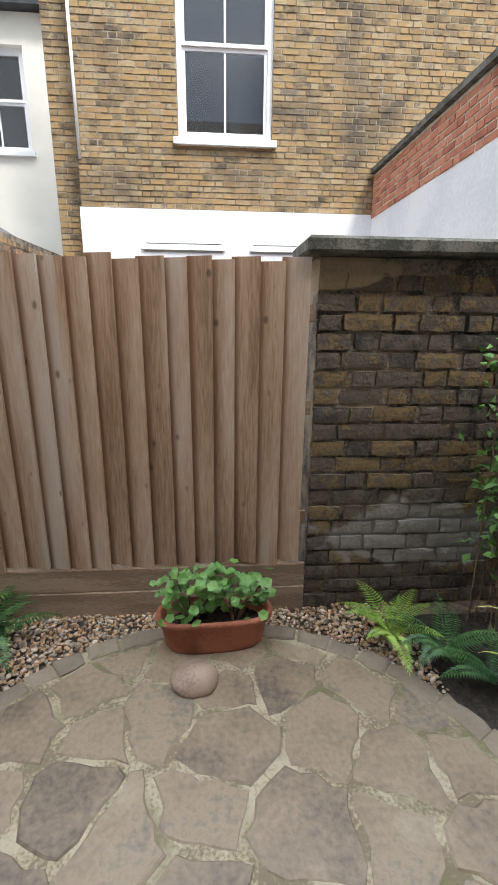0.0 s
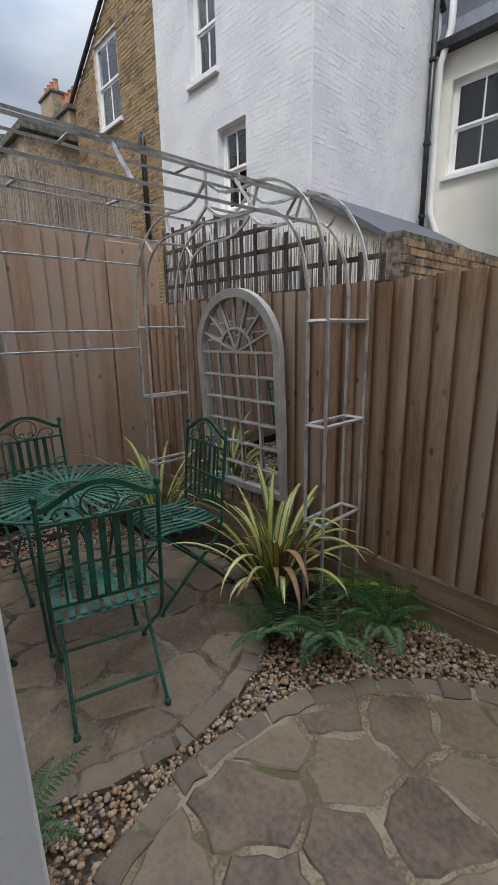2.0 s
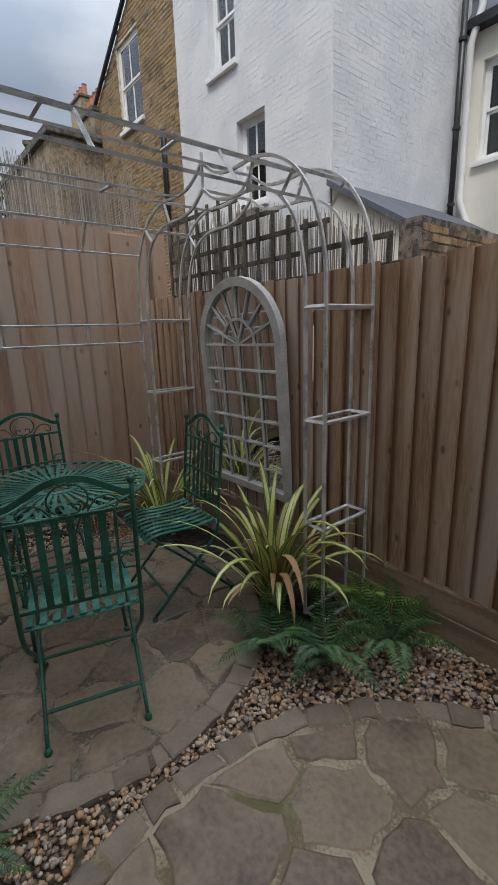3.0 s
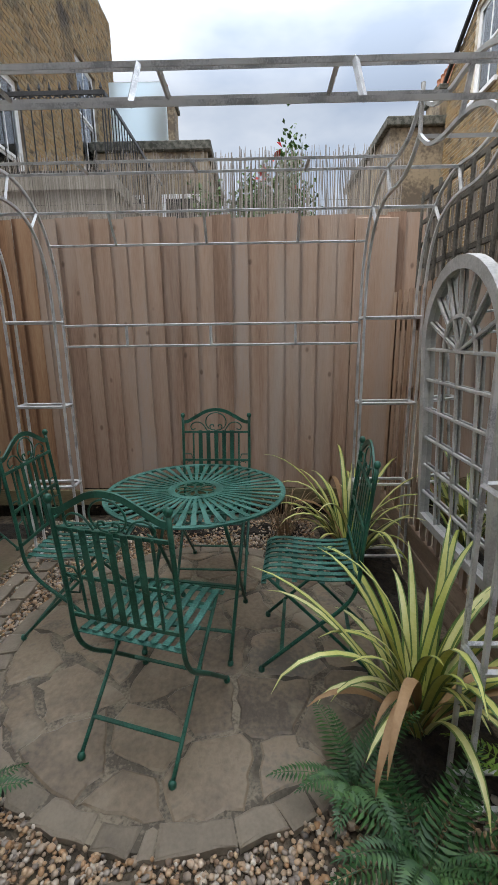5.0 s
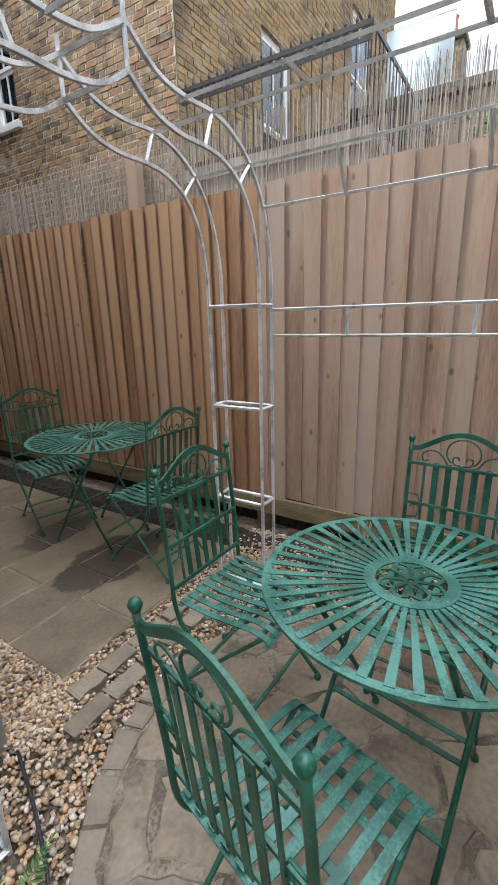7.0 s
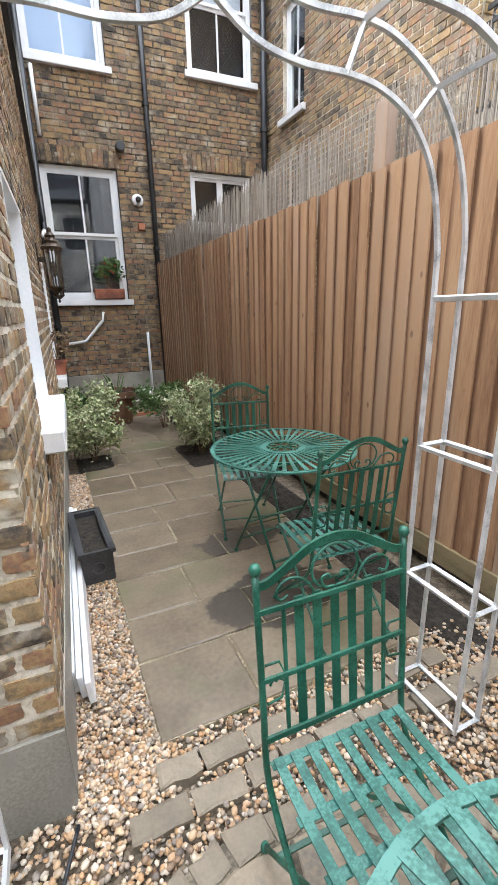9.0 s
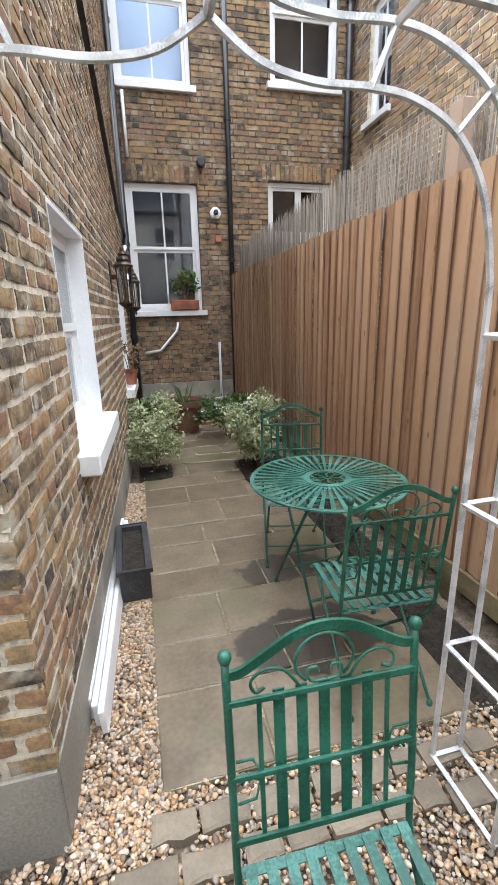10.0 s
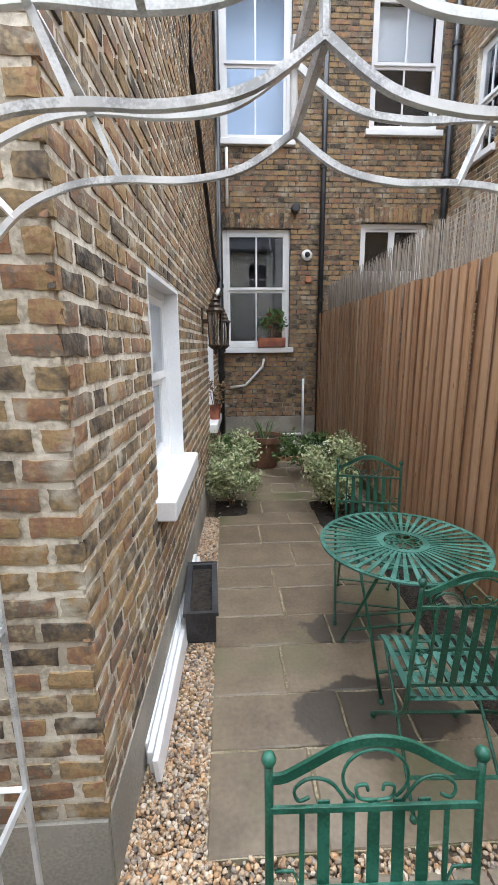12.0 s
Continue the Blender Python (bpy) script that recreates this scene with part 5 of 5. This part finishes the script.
tube(bm, [(0.035 * math.cos(k * 0.52), 0.302, 0.09 + 0.035 * math.sin(k * 0.52)) for k in range(12)], 0.006, 6, closed=True)
part("emblem", bm, M_LEAD, pl)
bm = bmesh.new()
box(bm, -0.064, 0.064, -0.274, 0.274, 0.10, 0.155)
part("soil", bm, M_SOIL, pl)
for k in range(4):
    s = tagged(part("pvc_strip", bevel_box(-0.012, 0.012, -0.85, 0.85, 0, 0.105, 0.003), M_PAINT), "long white plastic trim strip leaning on the wall", "trim strip", "stacked trim strips")
    s.matrix_basis = pose(-1.838 - 0.027 * k, -1.82 + 0.04 * k, 0.002, 0, 6, -2.2)


def lantern(m):
    t = thing("wall_lantern", "aged bronze wall lantern with glass sides", "lantern", m=m)
    part("bracket", bevel_box(-0.02, 0.02, 0.06, 0.125, 0.30, 0.34, 0.003), M_BRASS, t)
    part("back_plate", bevel_box(-0.03, 0.03, 0.115, 0.13, 0.2, 0.45, 0.003), M_BRASS, t)
    part("cap", lathe([(0.085, 0.40), (0.09, 0.42), (0.055, 0.45), (0.06, 0.47), (0.035, 0.50), (0.045, 0.515), (0.02, 0.54), (0.018, 0.57), (0.004, 0.585)], 12), M_BRASS, t)
    part("base", lathe([(0.006, 0.0), (0.018, 0.02), (0.01, 0.04), (0.04, 0.06), (0.07, 0.085), (0.072, 0.10)], 12), M_BRASS, t)
    for k in range(6):
        a = k * math.pi / 3
        bm = bmesh.new()
        tube(bm, [(0.064 * math.cos(a), 0.064 * math.sin(a), 0.095), (0.078 * math.cos(a), 0.078 * math.sin(a), 0.41)], 0.006, 5)
        part("frame_bar", bm, M_BRASS, t)
    g = part("glass", lathe([(0.060, 0.10), (0.074, 0.40)], 6), M_GLASS, t)
    g.visible_shadow = False
    return t


lam = lantern(SIDE_M @ pose(3.35, -0.13, 1.60))
copy_thing(lam, SIDE_M @ pose(5.25, -0.13, 1.60))


def pipe(name, pts, r, material, label, clips=()):
    t = thing(name, label, "pipe")
    bm = bmesh.new()
    tube(bm, pts, r, 12)
    part("tube", bm, material, t, smooth=True)
    for c in clips:
        bm = bmesh.new()
        tube(bm, [(c[0], c[1], c[2] - 0.025), (c[0], c[1], c[2] + 0.025)], r * 1.35, 12)
        part("clip", bm, material if material is M_BLACK else M_PAINT, t)
    return t


pipe("downpipe", [(-2.11, -6.64, 0.0), (-2.11, -6.64, 8.2)], 0.045, M_BLACK, "black cast-iron downpipe in the corner", [(-2.11, -6.64, z) for z in (1.2, 2.6, 3.9, 5.3)])
pipe("downpipe", [(-3.70, -6.66, 0.0), (-3.70, -6.66, 8.2)], 0.04, M_BLACK, "black downpipe on the end wall", [(-3.70, -6.66, z) for z in (2.4, 4.3, 6.0)])
pipe("downpipe", [(-5.58, -6.64, 0.0), (-5.58, -6.64, 8.2)], 0.05, M_BLACK, "black soil pipe in the far corner", [(-5.58, -6.64, z) for z in (4.2, 5.9)])
pipe("waste_pipe", [(-2.25, -6.68, 1.02), (-2.5, -6.68, 1.05), (-2.78, -6.68, 1.35), (-2.8, -6.68, 1.48)], 0.022, M_PAINT, "white plastic waste pipe")
pipe("waste_pipe", [(-3.45, -6.66, 0.05), (-3.45, -6.66, 1.15)], 0.02, M_PAINT, "white plastic upright waste pipe")
pipe("waste_pipe", [(-2.24, -6.68, 3.75), (-2.24, -6.68, 4.55)], 0.025, M_PAINT, "short white overflow pipe")
pipe("waste_pipe", [(-2.9, -6.6, 0.22), (-3.45, -6.66, 0.22)], 0.025, M_PAINT, "white pipe along the foot of the wall")
pp = [SIDE_M @ Vector(p) for p in ((2.6, -0.05, 4.1), (2.62, -0.05, 3.62), (4.6, -0.05, 2.75), (5.9, -0.05, 2.6))]
pipe("waste_pipe", pp, 0.022, M_BLACK, "thin black waste pipe sloping along the brick wall")
pq = [SIDE_M @ Vector(p) for p in ((5.55, -0.06, 0.4), (5.55, -0.06, 2.5), (5.75, -0.06, 2.7), (5.75, -0.06, 6.4))]
pipe("downpipe", pq, 0.04, M_BLACK, "black downpipe on the alley wall", [pq[0] + Vector((0, 0, z)) for z in (0.9, 1.7)])
ps = [SIDE_M @ Vector(p) for p in ((5.0, -0.05, 2.35), (5.3, -0.06, 2.45), (5.5, -0.07, 2.4))]
pipe("waste_pipe", ps, 0.025, M_PAINT, "short white plastic waste pipe")
tagged(part("gas_vent", bevel_box(-3.66 + 0.1, -3.66 + 0.2, -6.78, -6.70, 2.66, 2.76, 0.01), M_TAN), "small square terracotta vent in the wall", "vent")
pipe("garden_cable", smooth_line([(-1.80, -0.42, 0.006), (-1.72, -0.2, 0.006), (-1.62, 0.02, 0.006), (-1.50, 0.2, 0.006)], 5), 0.006, M_BLACK, "thin black cable lying on the gravel")
bm = lathe([(0.06, 0), (0.065, 0.02), (0.065, 0.12), (0.05, 0.125)], 16)
tagged(part("flue_outlet", bm, M_BLACK), "round black boiler flue outlet", "flue").matrix_basis = pose(-3.28, -6.72, 3.73, -90)
al = thing("security_lamp", "white round wall fitting with dark lens", "lamp", m=pose(-3.48, -6.735, 3.07, -90))
part("base", lathe([(0.085, 0), (0.085, 0.03), (0.06, 0.05)], 18), M_PAINT, al)
part("lens", lathe([(0.035, 0.05), (0.04, 0.08), (0.02, 0.11)], 14), M_BLACK, al)


def flower_pot(x, y, z, r, h, label, material=M_TERRA):
    p = thing("flower_pot", label, "flower pot", m=pose(x, y, z))
    part("body", lathe([(r * 0.68, 0), (r * 0.9, h * 0.78), (r * 0.92, h * 0.8), (r * 1.04, h * 0.82), (r * 1.04, h), (r * 0.93, h), (r * 0.88, h * 0.86)], 24), material, p, smooth=False)
    part("soil", lathe([(r * 0.88, h * 0.86), (r * 0.88, h * 0.89)], 18), M_SOIL, p)
    return p


flower_pot(-2.70, -5.45, 0.02, 0.27, 0.44, "large brown glazed pot with young plant", M_POTBR)
blade_plant("potted_plant", -2.70, -5.45, 14, 0.34, 0.012, M_LEAF, "spiky green young plant in pot", 41, dead=0, lean=(0.1, 0.4), z=0.40)
tp = thing("window_trough", "terracotta window trough on the sill", "planter", m=pose(-2.93, -6.70, 1.662))
part("body", bevel_box(-0.22, 0.22, -0.06, 0.06, 0.0, 0.15, 0.01), M_TERRA, tp)
gb = bush("potted_geranium", -2.93, -6.70, 0.22, 0.42, M_LEAF, "green geranium with red flowers on the sill", 420, 0.06, flowers=(M_RED, 26, 0.05), seed=44, base=0.08, stems=4)
gb.location.z = 1.80
pz = SIDE_M @ Vector((4.3, -0.04, 0.804))
flower_pot(pz.x, pz.y, pz.z, 0.085, 0.17, "small terracotta pot on a white sill")
dry = bush("potted_plant", pz.x, pz.y, 0.15, 0.36, M_GRASS, "straggly dry potted plant", 160, 0.05, seed=45, base=0.05, stems=6)
dry.location.z = pz.z + 0.15

# iron railing of the roof terrace
rl = thing("iron_railing", "black wrought-iron railing with spear heads", "railing")
spear = mesh_of("spear", lathe([(0.004, 0.0), (0.016, 0.03), (0.002, 0.09)], 6), M_BLACK)
post = mesh_of("baluster", lathe([(0.007, 0.0), (0.007, 0.80)], 6), M_BLACK)
for k in range(20):
    y = -2.62 + 0.107 * k
    for me, z in ((post, 3.07), (spear, 3.87)):
        ob = new("baluster" if me is post else "spear", me)
        ob.parent = rl
        ob.location = (-5.72, y, z)
for k in range(24):
    ob = new("baluster", post)
    ob.parent = rl
    ob.location = (-5.72 - 0.12 * k, -0.56, 3.07)
for a, b in (((-5.72, -2.68, 3.86), (-5.72, -0.56, 3.86)), ((-5.72, -2.68, 3.12), (-5.72, -0.56, 3.12)), ((-5.72, -0.56, 3.86), (-8.6, -0.56, 3.86)), ((-5.72, -0.56, 3.12), (-8.6, -0.56, 3.12))):
    bm = bmesh.new()
    tube(bm, [a, b], 0, flat=(0.02, 0.01, (0, 0, 1)))
    part("top_rail", bm, M_BLACK, rl)
ring_me = bmesh.new()
tube(ring_me, [(0, 0.035 * math.cos(2 * math.pi * k / 12), 0.035 * math.sin(2 * math.pi * k / 12)) for k in range(12)], 0.008, 5, closed=True)
ring_me = mesh_of("scroll_ring", ring_me, M_BLACK)
for k in range(24):
    ob = new("scroll_ring", ring_me)
    ob.parent = rl
    ob.location = (-5.72, -2.58 + 0.085 * k, 3.80)
bm = bmesh.new()
tube(bm, [(-5.72, -2.68, 3.745), (-5.72, -0.56, 3.745)], 0, flat=(0.016, 0.008, (0, 0, 1)))
part("lower_rail", bm, M_BLACK, rl)
gsn = tagged(part("glass_balustrade", bevel_box(-12.05, -12.0, -2.3, -1.0, 5.75, 7.0, 0.01), M_FROST), "frosted pale blue glass balustrade", "balustrade")


def chimney(x, y, z0, w, h, pots, label):
    c = thing("chimney", label, "chimney", m=pose(x, y, 0))
    part("stack", bevel_box(-w / 2, w / 2, -0.3, 0.3, z0, z0 + h, 0.02), M_FARB, c)
    part("cap", bevel_box(-w / 2 - 0.06, w / 2 + 0.06, -0.36, 0.36, z0 + h, z0 + h + 0.12, 0.02), M_COPING, c)
    for k in range(pots):
        part("chimney_pot", lathe([(0.12, 0), (0.10, 0.4), (0.12, 0.45)], 12), M_TAN, c).location = (-w / 2 + w * (k + 0.5) / pots, 0, z0 + h + 0.12)
    return c


def far_house(x, y, w, d, h, rot, label, material=M_FARB):
    c = thing("house", label, "house", m=pose(x, y, 0, 0, 0, rot))
    part("wall", bevel_box(-w / 2, w / 2, 0, d, 0, h, 0.02), material, c)
    part("roof", bevel_box(-w / 2 - 0.1, w / 2 + 0.1, -0.1, d + 0.1, h, h + 0.2, 0.02), M_COPING, c)
    cols = 2 if w > 2 else 0
    for k in range(cols):
        for j in range(2):
            wx = -w / 2 + w * (k + 0.5) / cols - 0.45
            f = part("window", bevel_box(wx, wx + 0.9, -0.03, 0.0, h - 2.6 - j * 2.8, h - 0.9 - j * 2.8, 0.01), M_PAINT, c)
            # opaque near-black panes carry the dimness of the rooms in their colour
            part("pane", bevel_box(wx + 0.1, wx + 0.8, -0.04, -0.03, h - 2.5 - j * 2.8, h - 1.0 - j * 2.8, 0.005), M_DARK, f)
    return c


far_house(-12.3, 5.15, 1.9, 5, 6.1, 90, "yellow brick house beyond the gardens")
chimney(-12.7, 5.6, 6.25, 0.9, 0.55, 4, "sooty brick chimney stack with clay pots")
far_house(-23, 10.2, 7, 6, 10.2, 60, "distant yellow brick terrace house")
chimney(-22.8, 9.3, 10.2, 1.4, 1.5, 4, "brick chimney stack with clay pots")
chimney(-14.0, -1.4, 5.0, 0.6, 2.3, 1, "brick chimney stack with clay pots")
far_house(-11.9, -1.4, 2.6, 4, 5.55, 90, "low brick house beyond the gardens")
pipe("downpipe", [(-4.62, 8.6, 2.5), (-4.62, 8.6, 7.2)], 0.05, M_BLACK, "black downpipe on the white side wall", [(-4.62, 8.6, z) for z in (3.5, 4.7, 6.0)])
pipe("downpipe", [(-4.45, 8.9, 2.6), (-4.45, 8.9, 3.2), (-4.6, 8.85, 3.6), (-4.6, 8.85, 6.0), (-4.45, 8.85, 6.5), (-4.45, 8.85, 8.5)], 0.06, M_PAINT, "white plastic soil pipe with bends")
pipe("cable_duct", [(-1.9, 6.58, 3.4), (-1.9, 6.58, 5.6)], 0.02, M_PAINT, "thin white cable duct on brick")
pipe("downpipe", [(-9.1, 5.38, 3.0), (-9.1, 5.38, 5.3), (-9.2, 5.4, 5.4)], 0.05, M_BLACK, "black downpipe on the yellow gable")
bm = lathe([(0.11, 0), (0.11, 0.02), (0.08, 0.03)], 16)
tagged(part("wall_vent", bm, M_TAN), "round terracotta wall vent", "vent").matrix_basis = pose(-0.1, 6.545, 5.9, 90)


# ---- paving ----
def clip(poly, p, n):
    out = []
    for i in range(len(poly)):
        a, b = poly[i], poly[(i + 1) % len(poly)]
        da, db = (a - p).dot(n), (b - p).dot(n)
        if da <= 0:
            out.append(a)
        if da * db < 0:
            out.append(a + (b - a) * (da / (da - db)))
    return out


def prism(poly, z0, z1, r, chamfer=0.008):
    """A stone: its outline with a chamfered, slightly tilted top."""
    bm = bmesh.new()
    c = sum(poly, Vector((0, 0))) / len(poly)
    tx, ty = r.uniform(-0.012, 0.012), r.uniform(-0.012, 0.012)
    lo = [bm.verts.new((p.x, p.y, z0)) for p in poly]
    mid = [bm.verts.new((p.x, p.y, z1 - 0.005 + (p.x - c.x) * tx + (p.y - c.y) * ty)) for p in poly]
    hi = []
    for p in poly:
        q = c + (p - c) * (1 - chamfer / max(0.03, (p - c).length))
        hi.append(bm.verts.new((q.x, q.y, z1 + (p.x - c.x) * tx + (p.y - c.y) * ty)))
    bm.faces.new(hi)
    k = len(poly)
    for i in range(k):
        j = (i + 1) % k
        bm.faces.new((lo[i], lo[j], mid[j], mid[i]))
        bm.faces.new((mid[i], mid[j], hi[j], hi[i]))
    return bm


def rough_edge(poly, r, amount=0.007):
    out = []
    for i in range(len(poly)):
        a, b = poly[i], poly[(i + 1) % len(poly)]
        n = max(1, int((b - a).length / 0.045))
        for k in range(n):
            p = a + (b - a) * k / n
            out.append(p + Vector((r.uniform(-amount, amount), r.uniform(-amount, amount))))
    return out


def paved_circle(name, cx, cy, R, spacing, seed, label, border=0.085, ysouth=-9.0, pointing=None):
    f = thing(name, label, "paving", kind="structure")
    bm = lathe([(R - 0.01, -0.03), (R - 0.012, -0.0025)], 64)
    for v in bm.verts:
        v.co.x += cx
        v.co.y = max(v.co.y + cy, ysouth)
    part("pointing", bm, pointing or M_POINT, f)
    r = random.Random(seed)
    inner = R - border - 0.012
    pts = []
    tries = 0
    while tries < 9000:
        tries += 1
        p = Vector((r.uniform(-inner, inner), r.uniform(-inner, inner)))
        local = spacing * (0.62 + 0.6 * (0.5 + 0.5 * noise.noise(Vector((p.x * 2.2 + seed, p.y * 2.2, 0)))))
        if p.length < inner and all((p - q).length > local for q in pts):
            pts.append(p)
    for p in pts:
        poly = [Vector((inner * math.cos(2 * math.pi * k / 40), inner * math.sin(2 * math.pi * k / 40))) for k in range(40)]
        for q in pts:
            if q is not p and (q - p).length < spacing * 3:
                nrm = (q - p).normalized()
                mid = (p + q) / 2 + nrm * 0.02 * math.sin(37 * (p.x + q.x) + 53 * (p.y + q.y)) * (1 if (p.x, p.y) < (q.x, q.y) else -1)
                poly = clip(poly, mid - nrm * r.uniform(0.004, 0.014), nrm)
        if len(poly) < 3:
            continue
        c = sum(poly, Vector((0, 0))) / len(poly)
        slim = [poly[0]]
        for v in poly[1:]:
            if (v - slim[-1]).length > 0.02:
                slim.append(v)
        if len(slim) < 3 or c.y + cy < ysouth:
            continue
        poly = [v + Vector((cx, cy)) for v in rough_edge(slim, r, 0.013)]
        part("stone", prism(poly, -0.02, r.uniform(-0.001, 0.005), r), M_FLAG, f)
    a = 0.0
    while a < 2 * math.pi - 0.05:
        da = r.uniform(0.10, 0.24) / R
        b = min(a + da, 2 * math.pi)
        g = 0.006 / R
        ring = [(R - border, a + g), (R, a + g), (R, (a + b) / 2), (R, b - g), (R - border, b - g), (R - border, (a + b) / 2)]
        poly = [Vector((cx + q * math.cos(t), cy + q * math.sin(t))) for q, t in ring]
        if min(p.y for p in poly) > ysouth:
            part("edging_stone", prism(rough_edge(poly, r, 0.011), -0.025, r.uniform(0.0, 0.010), r, 0.012), M_SETT, f)
        a = b
    return f


paved_circle("paving_patio", -0.20, 0.70, 1.13, 0.235, 3, "round patio of irregular brown-grey flagstones with pale pointing", ysouth=-0.47)
paved_circle("paving_table_circle", -2.30, 0.70, 0.92, 0.235, 8, "round terrace of irregular brown flagstones", pointing=M_POINT_D)

# alley slabs in uneven rows
al_f = thing("paving_alley", "rows of riven brown-grey rectangular slabs", "paving", kind="structure")
bm = bmesh.new()
box(bm, -3.35, -2.08, -5.75, -0.575, -0.03, -0.006)
part("pointing", bm, M_POINT, al_f)
r = random.Random(17)
y, row = -0.575, 0
while y > -5.7:
    d = (0.40, 0.30, 0.36, 0.28, 0.33, 0.30, 0.42)[row % 7]
    cuts = [-3.35, -2.08 - (0.42, 0.62, 0.38, 0.70, 0.45)[row % 5] - 0.0, -2.08]
    if row % 2:
        cuts.insert(1, -3.0)
    for a, b in zip(cuts, cuts[1:]):
        poly = [Vector(p) for p in ((a + 0.005, y - d + 0.005), (b - 0.005, y - d + 0.005), (b - 0.005, y - 0.005), (a + 0.005, y - 0.005))]
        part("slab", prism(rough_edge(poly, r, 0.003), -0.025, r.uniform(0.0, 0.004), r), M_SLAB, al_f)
    y -= d
    row += 1
bm = bmesh.new()
box(bm, -3.3, -2.3, -5.86, -5.78, -0.03, 0.04)
tagged(part("brick_edging", bm, M_BRICK_R), "red brick edging at the end of the path", "edging", kind="structure")
# two rows of setts between alley and circle
st = thing("sett_edging", "rows of worn stone setts bedded in gravel", "edging", kind="structure")
for y0, x0, x1 in ((-0.335, -3.0, -2.02), (-0.455, -3.3, -2.06), (-0.30, -3.5, -3.05)):
    x = x0
    while x < x1:
        w = r.uniform(0.11, 0.22)
        poly = [Vector(p) for p in ((x, y0 - 0.042), (x + w - 0.014, y0 - 0.042), (x + w - 0.014, y0 + 0.042), (x, y0 + 0.042))]
        part("sett", prism(rough_edge(poly, r, 0.006), -0.028, r.uniform(0.004, 0.016), r, 0.014), M_SETT, st)
        x += w

# pea gravel
ico = bmesh.new()
bmesh.ops.create_icosphere(ico, subdivisions=1, radius=1)
IV, IF = [v.co.copy() for v in ico.verts], [tuple(v.index for v in f.verts) for f in ico.faces]
ico.free()


def in_gravel(x, y):
    if (x + 0.2) ** 2 + (y - 0.7) ** 2 < 1.125 ** 2 and y > -0.47 or (x + 2.3) ** 2 + (y - 0.7) ** 2 < 0.915 ** 2:
        return False
    if y < -0.575:
        return -2.085 < x < -1.78 - 0.045 * (-0.5 - y) - 0.015 or -3.66 < x < -3.36 and y > -1.2
    if x > -1.79 and y < -0.475:
        return False
    if y > 1.40 and x < -1.55:
        return False
    return not (y > 1.93 or x > 0.75 or x < -3.66)


r = random.Random(23)
verts, faces = [], []
count = 0
while count < 27000:
    x, y = (r.uniform(-2.1, -1.8), r.uniform(-3.6, -0.4)) if count % 3 == 0 else (r.uniform(-3.66, 0.75), r.uniform(-0.6, 1.93))
    if not in_gravel(x, y):
        continue
    count += 1
    s = r.uniform(0.0055, 0.009) if r.random() < 0.75 else r.uniform(0.009, 0.013)
    q = Euler((r.uniform(-0.4, 0.4), r.uniform(-0.4, 0.4), r.uniform(0, 6.28))).to_matrix()
    sc = Vector((s * r.uniform(1.0, 1.5), s, s * r.uniform(0.55, 0.8)))
    z = r.uniform(-0.024, 0.0)
    i = len(verts)
    verts += [tuple(q @ Vector((v.x * sc.x, v.y * sc.y, v.z * sc.z)) + Vector((x, y, z))) for v in IV]
    faces += [tuple(i + k for k in f) for f in IF]
tagged(raw("gravel", verts, faces, M_PEBBLE, smooth=True), "mixed tan, white and grey pea gravel", "gravel", kind="stuff")

# single bricks of the near walls
lay_singles(wall_alley, singles_alley, M_BRICK_O)
lay_singles(wall_garden, singles_garden, M_BRICK_O)
lay_singles(wall_b, singles_b, M_BRICK_D)
